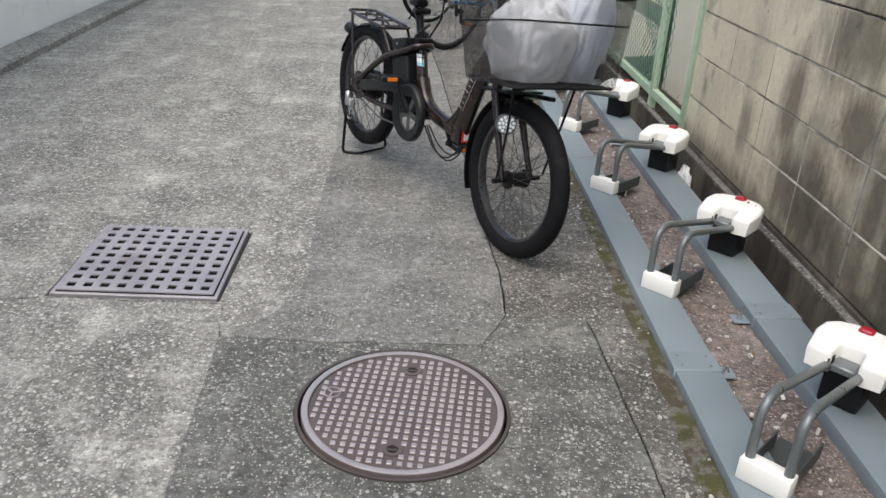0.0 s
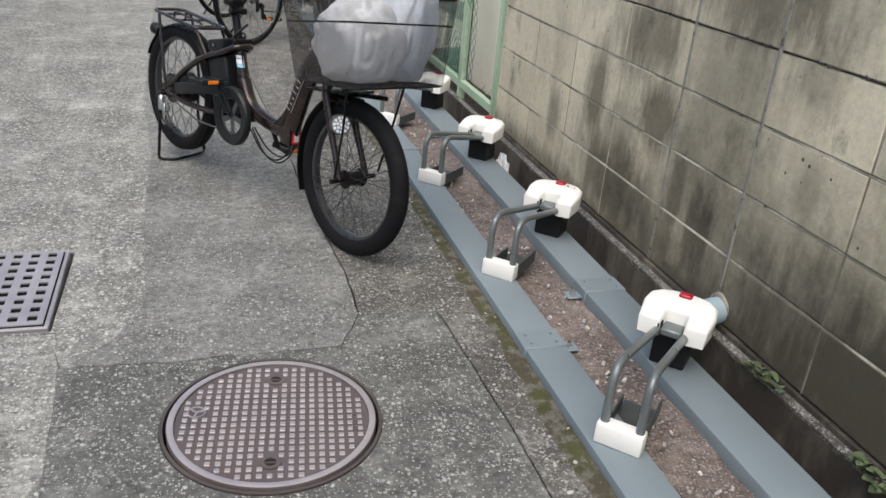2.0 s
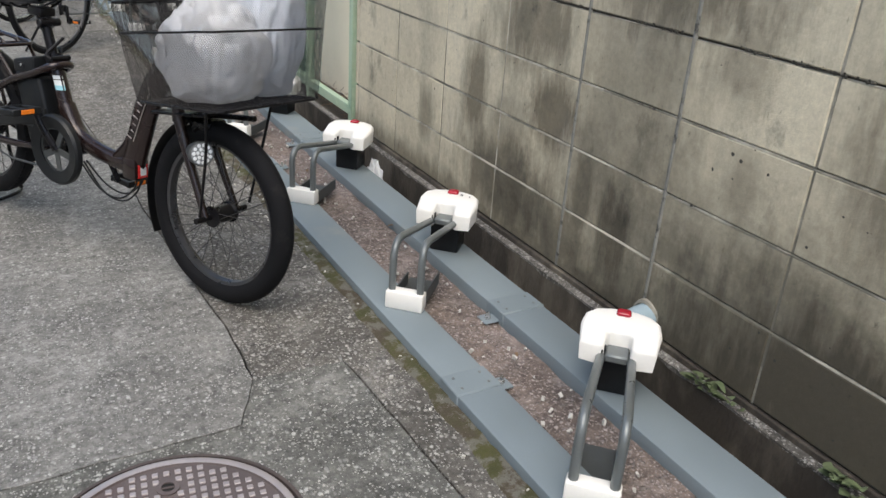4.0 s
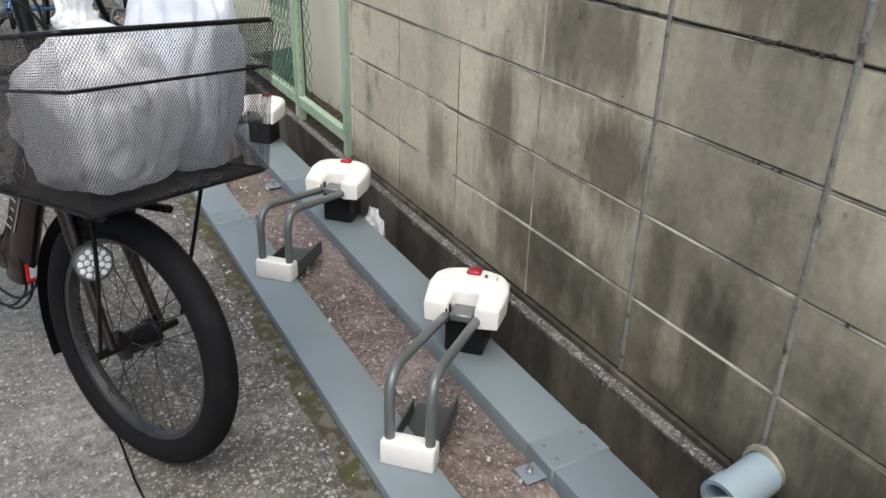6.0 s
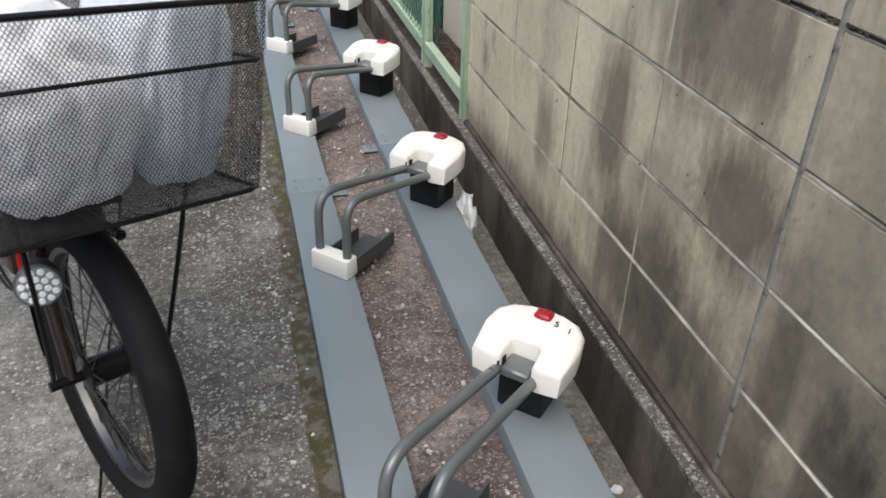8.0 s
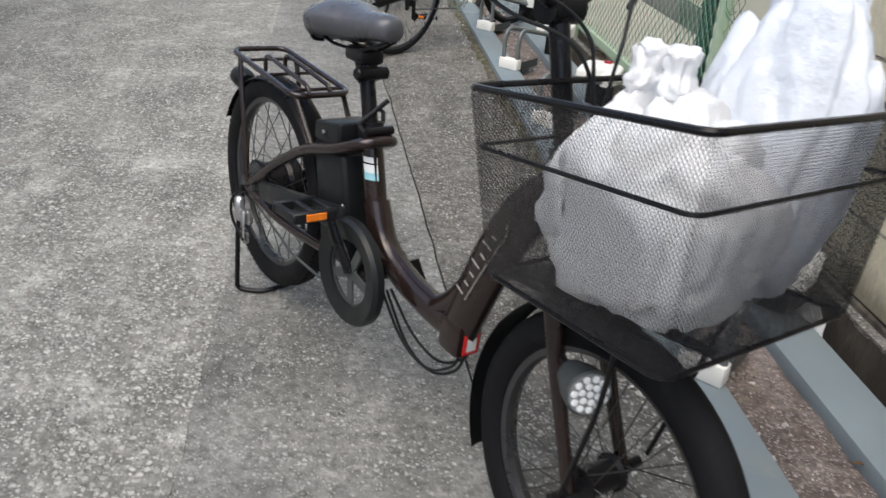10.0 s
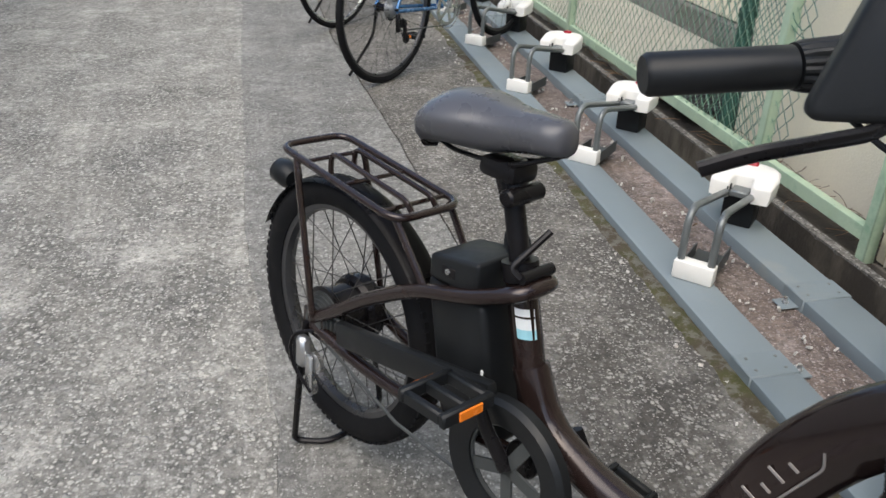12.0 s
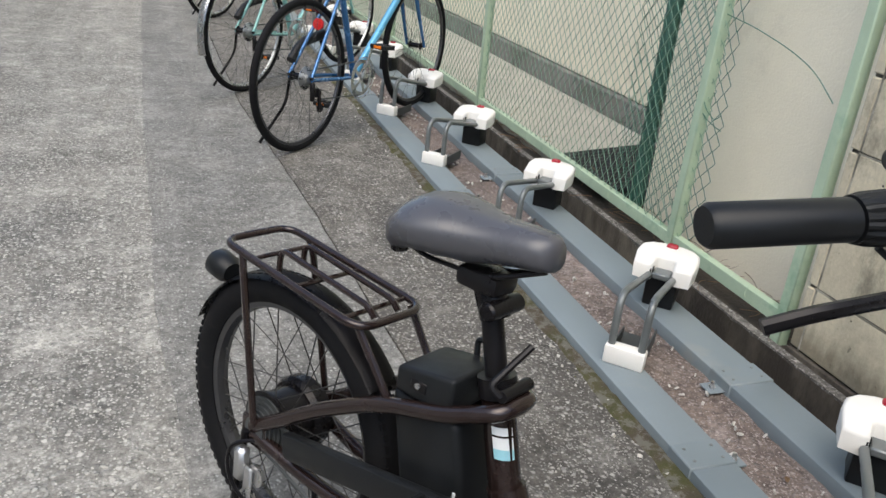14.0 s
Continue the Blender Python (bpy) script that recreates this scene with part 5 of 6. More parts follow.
# carrier
RK = 0.634
bm = bmesh.new()
loop = fillet([(-0.092, 0.0, RK), (-0.092, 0.066, RK), (0.228, 0.066, RK - 0.022), (0.228, -0.066, RK - 0.022), (-0.092, -0.066, RK), (-0.092, 0.0, RK)], 0.035, 6)
tube(bm, loop[:-1], 0.0065, 10, close=True)
carrier = part("carrier", bm, M_FRAME, bike, "brown tubular rear carrier")
for s in (-1, 1):
    part("carrier_bar", tubes((fillet([(0.0, s * 0.024, RK - 0.03), (0.0, s * 0.024, RK + 0.010), (0.20, s * 0.024, RK - 0.008), (0.214, s * 0.024, RK - 0.022)], 0.02), 0.005, 8)), M_FRAME, carrier)
    part("carrier_leg", tubes((fillet([(-0.040, s * 0.066, RK - 0.004), (-0.030, s * 0.070, RK - 0.03), (0.030, s * 0.076, 0.342)], 0.02), 0.006, 8)), M_FRAME, carrier)
    part("carrier_arm", tubes(([(0.210, s * 0.055, RK - 0.022), (0.285, s * 0.05, 0.515)], 0.006, 8)), M_FRAME, carrier)
for x in (-0.02, 0.085, 0.19):
    part("cross_bar", tubes(([(x, -0.064, RK - 0.008 - 0.06 * (x + 0.02)), (x, 0.064, RK - 0.008 - 0.06 * (x + 0.02))], 0.004, 8)), M_FRAME, carrier)
bm = bmesh.new()
lathe(bm, [(0.0005, 0.0), (0.018, 0.0), (0.026, 0.014), (0.026, 0.045), (0.022, 0.05), (0.0005, 0.05)], (-0.152, 0, 0.535), (-1, 0, 0.12), 24)
lamp = part("rear_lamp", bm, M_BLACK, bike, "small black rear lamp", 40)
bm = bmesh.new()
disc(bm, 0.017, 0.049, 0.0515, (-0.152, 0, 0.535), (-1, 0, 0.12), 24)
part("lens", bm, M_REDREF, lamp, "red lens")

# drive
bm = bmesh.new()
C = (0.505, -0.072, 0.335)
lathe(bm, [(0.070, -0.006), (0.106, -0.012), (0.112, -0.004), (0.112, 0.010), (0.106, 0.012), (0.070, 0.006)], C, (0, 1, 0), 44)
box(bm, (-0.185, -0.010, -0.023), (0.185, 0.010, 0.023), 0.007, Matrix.Translation((0.285, -0.072, 0.392)) @ pose(0, 0, 0, 0, -13.5, 0), seg=2)
part("chain_case", bm, M_BLACK, bike, "glossy black chain case", 35)
bm = bmesh.new()
lathe(bm, [(0.066, -0.002), (0.078, -0.002), (0.078, 0.002), (0.066, 0.002)], C, (0, 1, 0), 40)
for k in range(5):
    a = k * 72 + 10
    box(bm, (0.0, -0.002, -0.010), (0.070, 0.002, 0.010), 0, Matrix.Translation(C) @ pose(0, 0, 0, 0, a, 0))
part("chainring", bm, M_DARKSTEEL, bike, "dark chainring", 0)
bm = bmesh.new()
for zz, sag in ((0.052, 0.0), (-0.052, -0.03)):
    tube(bm, [(0.03, -0.06, 0.326 + zz * 0.6), (0.26, -0.066, 0.328 + zz * 0.9 + sag), (0.505, -0.072, 0.335 + zz * 1.3)], 0.004, 6, flat=0.6)
part("chain", bm, M_DARKSTEEL, bike)
for s, dx, dz in ((-1, -0.058, 0.122), (1, 0.056, -0.128)):
    bm = bmesh.new()
    y = s * 0.092
    tube(bm, [(0.505, s * 0.075, 0.335), (0.505 + dx * 0.5, y, 0.335 + dz * 0.5), (0.505 + dx, y + s * 0.008, 0.335 + dz)], 0.012, 10, r_end=0.009, flat=0.6)
    crank = part("crank", bm, M_BLKMET, bike, "black crank arm")
    pedal(crank, (0.505 + dx, s * 0.146, 0.335 + dz), -6 if s < 0 else 4, "black resin pedal")
bm = bmesh.new()
box(bm, (0.010, -0.100, 0.238), (0.034, -0.078, 0.303), 0.006)
disc(bm, 0.020, -0.085, -0.077, (0.034, 0, 0.198), (0, 1, 0), 18)
disc(bm, 0.020, -0.085, -0.077, (0.052, 0, 0.258), (0, 1, 0), 18)
box(bm, (0.030, -0.092, 0.183), (0.052, -0.086, 0.273), 0.004)
part("derailleur", bm, M_ALLOY, bike, "worn alloy rear derailleur")
part("derailleur_guard", tubes((fillet([(0.04, -0.07, 0.318), (0.0, -0.10, 0.303), (0.005, -0.105, 0.243), (0.05, -0.09, 0.193)], 0.04), 0.0035, 7)), M_BLKMET, bike)

# stand
bm = bmesh.new()
foot = [Vector((-0.046, -0.063, 0.0016)), Vector((-0.046, 0.150, 0.0195))]
for s, f in ((-1, foot[0]), (1, foot[1])):
    tube(bm, fillet([(0.012, s * 0.078, 0.325), (0.005, s * 0.085, 0.20), f, f + Vector((0.045, -s * 0.045, 0.003)), (0.012, 0.045, 0.018)], 0.02), 0.0065, 8)
part("stand", bm, M_BLKMET, bike, "black twin-leg stand holding the rear wheel up")

# fork, steering, bars
for s in (-1, 1):
    pts = [S(1.035, s * 0.047, 0.505), S(1.075, s * 0.050, 0.40), S(1.142, s * 0.056, 0.256)]
    part("fork_blade", tubes((fillet(pts, 0.08), 0.015, 12), r_end=0.010), M_FRAME, bike, "brown fork blade")
bm = bmesh.new()
tube(bm, fillet([S(1.035, -0.047, 0.50), S(1.022, -0.04, 0.548), S(1.022, 0.04, 0.548), S(1.035, 0.047, 0.50)], 0.025), 0.017, 12)
part("fork_crown", bm, M_FRAME, bike)
bm = bmesh.new()
tube(bm, [S(1.142, -0.09, 0.256), S(1.142, 0.09, 0.256)], 0.0085, 10)
part("front_axle", bm, M_BLKMET, bike)
bm = bmesh.new()
tube(bm, [S(1.025, -0.012, 0.512), S(1.07, -0.025, 0.50), S(1.085, -0.03, 0.485)], 0.011, 10)
box(bm, (1.06, -0.035, 0.488), (1.13, 0.035, 0.512), 0.006)
part("brake", bm, M_BLKMET, bike, "black front brake caliper")
part("steerer", tubes(([AX0 + AXD * 0.13, AX0 + AXD * 0.335], 0.0150, 14)), M_BLKMET, bike, "tall black handlebar stem")
top = AX0 + AXD * 0.335
bm = bmesh.new()
bar = [S(0.721, -0.244, 0.977), S(0.790, -0.152, 0.991), S(0.848, -0.080, 0.998), S(top.x + 0.012, -0.028, top.z + 0.005), S(top.x + 0.012, 0.028, top.z + 0.005), S(0.848, 0.080, 0.998), S(0.790, 0.152, 0.991), S(0.721, 0.244, 0.977)]
tube(bm, fillet(bar, 0.05, 5), 0.0112, 12)
bars = part("handlebar", bm, M_BLKMET, bike, "swept-back black handlebar")
part("stem_clamp", tubes(([S(top.x + 0.004, -0.028, top.z), S(top.x + 0.004, 0.028, top.z)], 0.024, 14)), M_BLKMET, bars)
for s in (-1, 1):
    e, i = S(0.716, s * 0.251, 0.976), S(0.782, s * 0.162, 0.990)
    d = (i - e).normalized()
    bm = bmesh.new()
    lathe(bm, [(0.0005, 0), (0.0145, 0), (0.0172, 0.004), (0.0172, 0.110), (0.0005, 0.110)], e, d, 24)
    grip = part("grip", bm, M_BLACK, bars, "black rubber grip")
    bm = bmesh.new()
    lathe(bm, [(0.0125, 0.112), (0.0185, 0.112), (0.0195, 0.120), (0.0212, 0.148), (0.026, 0.155), (0.0285, 0.163), (0.0285, 0.180), (0.0125, 0.182)], e, d, 48)
    u = d.orthogonal().normalized()
    v = d.cross(u)
    for w in bm.verts:
        along = (w.co - e).dot(d)
        out = w.co - e - d * along
        if 0.119 < along < 0.149 and out.length > 0.019:
            w.co += out.normalized() * (0.0012 if round(math.atan2(out.dot(v), out.dot(u)) / (2 * math.pi) * 48) % 3 else -0.0012)
    part("twist_shifter", bm, M_BLACK, bars, "ribbed black twist shifter", 30)
    side = Vector((-d.y, d.x, 0)).normalized() * -s
    m = Matrix.Translation(e + d * 0.171) @ Matrix((d, side, d.cross(side))).transposed().to_4x4()
    bm = bmesh.new()
    box(bm, (-0.006, 0.010, 0.0235), (0.007, 0.020, 0.0275), 0.001, m @ pose(0, 0, 0, 20 * s, 0, 0))
    part("shift_label", bm, M_LABELW, bars, "small white gear label", 0)
    # brake lever below the grip
    b0 = i + d * 0.075 + Vector((0.018, 0, -0.030))
    bm = bmesh.new()
    tube(bm, fillet([b0, b0 - d * 0.04 + Vector((0.025, 0, -0.012)), b0 - d * 0.14 + Vector((0.030, 0, -0.022)), b0 - d * 0.165 + Vector((0.02, 0, -0.036))], 0.03), 0.0072, 9, flat=0.8)
    lever = part("brake_lever", bm, M_BLKMET, bars, "black brake lever")
    bm = bmesh.new()
    box(bm, (-0.036, -0.015, -0.018), (0.034, 0.015, 0.018), 0.008, Matrix.Translation(b0 + Vector((-0.004, 0, 0.012))) @ Matrix((d, d.orthogonal(), d.cross(d.orthogonal()))).transposed().to_4x4(), seg=2)
    part("lever_clamp", bm, M_BLKMET, lever)
for k, pts in enumerate(([S(0.83, -0.14, 0.965), S(0.90, -0.10, 0.965), S(0.94, -0.02, 0.92), S(0.985, 0.0, 0.75), S(0.98, 0.02, 0.62)], [S(0.80, -0.14, 0.97), S(0.86, -0.10, 0.92), S(0.93, -0.03, 0.90), S(0.96, 0.02, 0.80), S(0.965, 0.03, 0.65)], [S(0.80, 0.14, 0.985), S(0.90, 0.09, 0.97), S(0.95, 0.03, 0.90), S(0.975, 0.01, 0.70)])):
    part("cable", tubes((fillet(pts, 0.06, 6), 0.0028, 7)), M_BLACK, bike, "black cable")
for k, dz in enumerate((0.0, -0.012, 0.01)):
    pts = [(0.80, 0.012 * (k - 1), 0.325), (0.795, 0.012 * (k - 1), 0.27 + dz), (0.72, 0.012 * (k - 1), 0.205 + dz), (0.62, 0.012 * (k - 1), 0.215 + dz), (0.53, 0.01 * (k - 1), 0.29)]
    part("cable", tubes((fillet(pts, 0.06, 6), 0.003, 7)), M_BLACK, bike, "black cable sagging below the frame")
# front lamp and red-white reflector
c, d = Vector((1.150, -0.080, 0.443)), Vector((0.90, -0.36, 0.12)).normalized()
bm = bmesh.new()
lathe(bm, [(0.0005, -0.055), (0.020, -0.052), (0.030, -0.02), (0.033, 0.006), (0.030, 0.008), (0.0005, 0.004)], c, d, 28)
fl = part("front_lamp", bm, M_DARKSTEEL, bike, "round grey headlamp on the fork", 40)
bm = bmesh.new()
disc(bm, 0.0295, 0.004, 0.0085, c, d, 28)
lens = part("lens", bm, M_LENS, fl, "faceted clear lens")
u = d.orthogonal().normalized()
v = d.cross(u)
for r, n in ((0.0, 1), (0.012, 6), (0.0225, 11)):
    for k in range(n):
        a = 2 * math.pi * k / n
        bm = bmesh.new()
        disc(bm, 0.0052, 0.0085, 0.0110, c + (u * math.cos(a) + v * math.sin(a)) * r, d, 8, 0.001)
        part("facet", bm, M_FACET, lens)
bm = bmesh.new()
tube(bm, [S(1.075, -0.050, 0.44), c - d * 0.03], 0.006, 8)
part("bracket", bm, M_BLKMET, fl)
bm = bmesh.new()
box(bm, (0.8085, -0.017, 0.300), (0.8115, 0.017, 0.342), 0.001)
rr = part("reflector", bm, M_REDREF, bike, "red and white reflector label", 0)
bm = bmesh.new()
box(bm, (0.8117, -0.010, 0.308), (0.8125, 0.010, 0.334))
part("white_label", bm, M_LABELW, rr, "", 0)
bm = bmesh.new()
box(bm, (0.745, -0.028, 0.290), (0.808, 0.028, 0.362), 0.012, seg=2)
part("frame_end", bm, M_FRAME, bike, "blunt lower end of the frame")

# basket
BT = [(0.943, -0.176, 0.795), (1.312, -0.210, 0.856), (1.312, 0.202, 0.850), (0.943, 0.172, 0.795)]
BB = [(0.995, -0.146, 0.556), (1.312, -0.180, 0.592), (1.314, 0.182, 0.588), (0.995, 0.146, 0.556)]
bt, bb = [Vector(p) for p in BT], [Vector(p) for p in BB]
bt_mid = [b + (t - b) * 0.70 for t, b in zip(bt, bb)]


def ring(pts, r, seg, fil):
    q = [Vector(p) for p in pts]
    m0 = (q[0] + q[3]) / 2
    return fillet([m0, q[0], q[1], q[2], q[3], m0], fil, 5)[:-1]


basket = part("basket_rim", tubes((ring(bt, 0, 0, 0.02), 0.0044, 8), close=True), M_BLKMET, bike, "black wire basket rim")
part("middle_wire", tubes((ring(bt_mid, 0, 0, 0.02), 0.0028, 7), close=True), M_BLKMET, basket, "black middle wire")
part("bottom_wire", tubes((ring(bb, 0, 0, 0.022), 0.0036, 7), close=True), M_BLKMET, basket, "black bottom wire")


def net(a, b, c, d, pitch, r):
    """A flat panel of diagonal wires across the quad a b c d (a-b bottom, d-c top)."""
    bm = bmesh.new()
    W, H = ((b - a).length + (c - d).length) / 2, ((d - a).length + (c - b).length) / 2
    normal = (b - a).cross(d - a).normalized()
    at = lambda s, t: a * (1 - s) * (1 - t) + b * s * (1 - t) + c * s * t + d * (1 - s) * t
    slope = 1.35
    for sgn in (1, -1):
        k = -int(H / slope / pitch) - 1
        while k * pitch < W + H / slope:
            x0, x1 = (k * pitch, k * pitch + H / slope) if sgn > 0 else (k * pitch, k * pitch - H / slope)
            lo, hi = 0.0, 1.0
            if x1 != x0:
                t0, t1 = sorted(((0 - x0) / (x1 - x0), (W - x0) / (x1 - x0)))
                lo, hi = max(lo, t0), min(hi, t1)
            if hi - lo > 0.02:
                n = 3
                pts = [at(max(0, min(1, (x0 + (x1 - x0) * t) / W)), t) + normal * (0.0004 * sgn) for t in np.linspace(lo, hi, n)]
                tube(bm, pts, r, 4)
            k += 1
    return bm


PN, PR = 0.0057, 0.00050
sides = ((0, 1), (1, 2), (2, 3), (3, 0))
for i, j in sides:
    tagged(part("mesh_panel", net(bb[i], bb[j], bt[j], bt[i], PN, PR), M_BLKMET, basket, "fine black expanded-metal mesh", 0), kind="stuff")
tagged(part("mesh_floor", net(bb[0], bb[1], bb[2], bb[3], PN, PR), M_BLKMET, basket, "fine black mesh floor", 0), kind="stuff")
part("basket_strut", tubes((fillet([(1.20, 0.13, 0.572), (1.18, 0.12, 0.45), (1.15, 0.10, 0.27)], 0.05), 0.004, 8)), M_BLKMET, bike, "black basket strut")
part("basket_strut", tubes((fillet([(1.20, -0.11, 0.572), (1.19, -0.10, 0.45), (1.15, -0.085, 0.27)], 0.05), 0.004, 8)), M_BLKMET, bike, "black basket strut")
bm = bmesh.new()
tube(bm, [(1.04, 0, 0.545), (1.10, 0, 0.553), (1.24, 0, 0.572)], 0.008, 8)
box(bm, (1.00, -0.06, 0.540), (1.20, 0.06, 0.548), 0.002, Matrix.Translation((0, 0, -0.135)) @ pose(0, 0, 0, 0, -7.5, 0))
part("basket_bracket", bm, M_BLKMET, bike)


# the frame, saddle and bars set a little lower and further forward over the wheels
for ob in bike.children_recursive:
    if ob.type != "MESH":
        continue
    xs = [v.co.x for v in ob.data.vertices]
    if ob.parent == rw:
        ob.data.transform(Matrix.Translation((0.030, 0, -0.012)))
    elif min(xs) < 0.925 and not (ob.name.startswith("mudguard") and max(xs) > 1.0) and ob.parent != fw and ob != basket and ob.parent != basket:
        for v in ob.data.vertices:
            t = max(0.0, min(1.0, (v.co.x - 0.5) / 0.3))
            bars_share = max(0.0, min(1.0, (v.co.z - 0.75) / 0.15)) * t
            v.co.x += 0.034 - 0.015 * t + 0.022 * bars_share
            v.co.z *= 0.952

# rear-view mirror ahead of the grip, its matt back turned to the lane
ax, ay = Vector((0.071, 0.045, 0.012)).normalized(), Vector((0.0, 0.008, 0.065))
ay = (ay - ax * ay.dot(ax)).normalized()
m = Matrix.Translation((0.909, -0.243, 0.982)) @ Matrix((ax, ay, ax.cross(ay))).transposed().to_4x4()
bm = bmesh.new()
outline = fillet([(0, -0.046, 0), (0.038, -0.046, 0), (0.053, -0.010, 0), (0.052, 0.036, 0), (-0.012, 0.036, 0), (-0.047, -0.046, 0), (0, -0.046, 0)], 0.015, 6)[:-1]
prism(bm, [(p.x, p.y) for p in outline], -0.011, 0.009, 0.006, 3)
bmesh.ops.transform(bm, matrix=m, verts=bm.verts)
mirror = part("mirror_shell", bm, M_BLACK, bars, "matt black back of a rear-view mirror", 50)
bm = bmesh.new()
bmesh.ops.create_icosphere(bm, subdivisions=3, radius=0.0095, matrix=Matrix.Translation((0.955, -0.212, 0.972)))
tube(bm, [(0.958, -0.208, 0.975), (0.952, -0.190, 0.955), (0.935, -0.165, 0.946)], 0.0085, 12)
part("ball_joint", bm, M_ALLOY, mirror, "silver ball joint and clamp")
part("mirror_arm", tubes((fillet([(0.952, -0.190, 0.955), (0.925, -0.140, 0.943), (0.885, -0.085, 0.950)], 0.03), 0.0065, 10)), M_BLKMET, mirror)


# bags in the basket
def bag(name, centre, size, material, label, seed, taper=0.25, handles=True, up=0.0):
    """A stuffed carrier bag: a slumped, creased body gathered into two loop handles."""
    ob = thing(name, BM, label=label, category="bag", group="bags in the basket")
    bm = bmesh.new()
    bmesh.ops.create_icosphere(bm, subdivisions=5, radius=1)
    off = Vector((seed * 3.1, seed, 0))
    for v in bm.verts:
        c = v.co.copy()
        g = lambda q: (1 if q > 0 else -1) * abs(q) ** 0.88
        p = Vector((g(c.x), g(c.y), g(c.z) if c.z < 0 else c.z ** 0.8 if c.z > 0 else 0))
        p *= 1 + 0.16 * noise.noise(c * 1.6 + off)
        crease = abs(noise.noise(Vector((c.x * 3.0, c.y * 3.0, c.z * 1.1)) + off))
        p *= 1 - 0.16 * max(0, 0.22 - crease) / 0.22 * (0.5 + 0.5 * max(0, c.z + 0.6))
        p *= 1 + 0.03 * noise.noise(c * 9 + off)
        k = 1 - taper * max(0, c.z) ** 1.5
        q = Vector((centre[0] + p.x * size[0] * k, centre[1] + p.y * size[1] * k, centre[2] + p.z * size[2] + (up * max(0, c.z) ** 3)))
        t = max(0.0, min(1.0, (q.z - 0.57) / 0.27))
        if q.z < 0.87:
            w = (0.150 + 0.038 * t) * (0.80 + 0.20 * min(1, (q.x - 0.95) / 0.36))
            q.y = max(-w, min(w, q.y))
            q.x = max(1.034 - 0.034 * t, min(1.294, q.x))
        q.z = max(q.z, 0.556 + (q.x - 0.995) * 0.141)
        v.co = q
    part("body", bm, material, ob, "", 180)
    if not handles:
        # tied neck with its crumpled ends
        top = max((v.co for o in ob.children for v in o.data.vertices), key=lambda q: q.z).copy()
        bm = bmesh.new()
        bmesh.ops.create_icosphere(bm, subdivisions=4, radius=1)
        for v in bm.verts:
            c = v.co.copy()
            wide = 0.014 + 0.022 * max(0.0, c.z) ** 2 + 0.016 * max(0.0, -c.z)
            fold = 1 + 0.45 * noise.noise(Vector((c.x * 3.5, c.y * 3.5, c.z * 0.8)) + off)
            v.co = Vector((top.x + c.x * wide * fold, top.y + c.y * wide * fold * 1.3, top.z + 0.012 + c.z * 0.030 * (1 + 0.3 * noise.noise(c * 4 + off))))
        part("knot", bm, material, ob, "tied crumpled neck", 180)
    if handles:
        for s in (-1, 1):
            bm = bmesh.new()
            w = 0.036
            x, y, z = centre[0] + s * size[0] * 0.3, centre[1], centre[2] + size[2] + up
            pts = [Vector((x, y - size[1] * 0.5, z - 0.06)), Vector((x + s * 0.01, y - size[1] * 0.38, z + 0.03)), Vector((x + s * 0.015, y, z + 0.075)), Vector((x + s * 0.01, y + size[1] * 0.38, z + 0.03)), Vector((x, y + size[1] * 0.5, z - 0.06))]
            pts = fillet(pts, 0.05, 5)
            rows = []
            for i, p in enumerate(pts):
                wob = 0.008 * noise.noise((i * 0.7, seed, s))
                rows.append([bm.verts.new(p + Vector((wob + q * 0.004, 0, (q - 0.5) * w * 2 * (0.6 + 0.4 * abs(i / len(pts) - 0.5) * 2)))) for q in (0, 0.25, 0.5, 0.75, 1)])
            for a, b in zip(rows, rows[1:]):
                for q in range(4):
                    bm.faces.new((a[q], a[q + 1], b[q + 1], b[q]))
            bmesh.ops.solidify(bm, geom=bm.faces[:], thickness=0.0015)
            part("handle", bm, material, ob, "", 180)
    return ob


bag("carrier_bag", (1.172, -0.052, 0.695), (0.130, 0.125, 0.128), M_BAG, "stuffed milky white plastic carrier bag slumped in the basket", 1, 0.25, False, 0.02)
bag("carrier_bag", (1.190, 0.112, 0.760), (0.112, 0.080, 0.195), M_BAGGREY, "tall greyish white plastic carrier bag standing in the basket", 2, 0.2, True, 0.05)
bag("carrier_bag", (1.082, -0.030, 0.690), (0.056, 0.112, 0.112), M_BAG, "small white plastic bag tucked behind the others in the basket", 5, 0.35, False, 0.03)


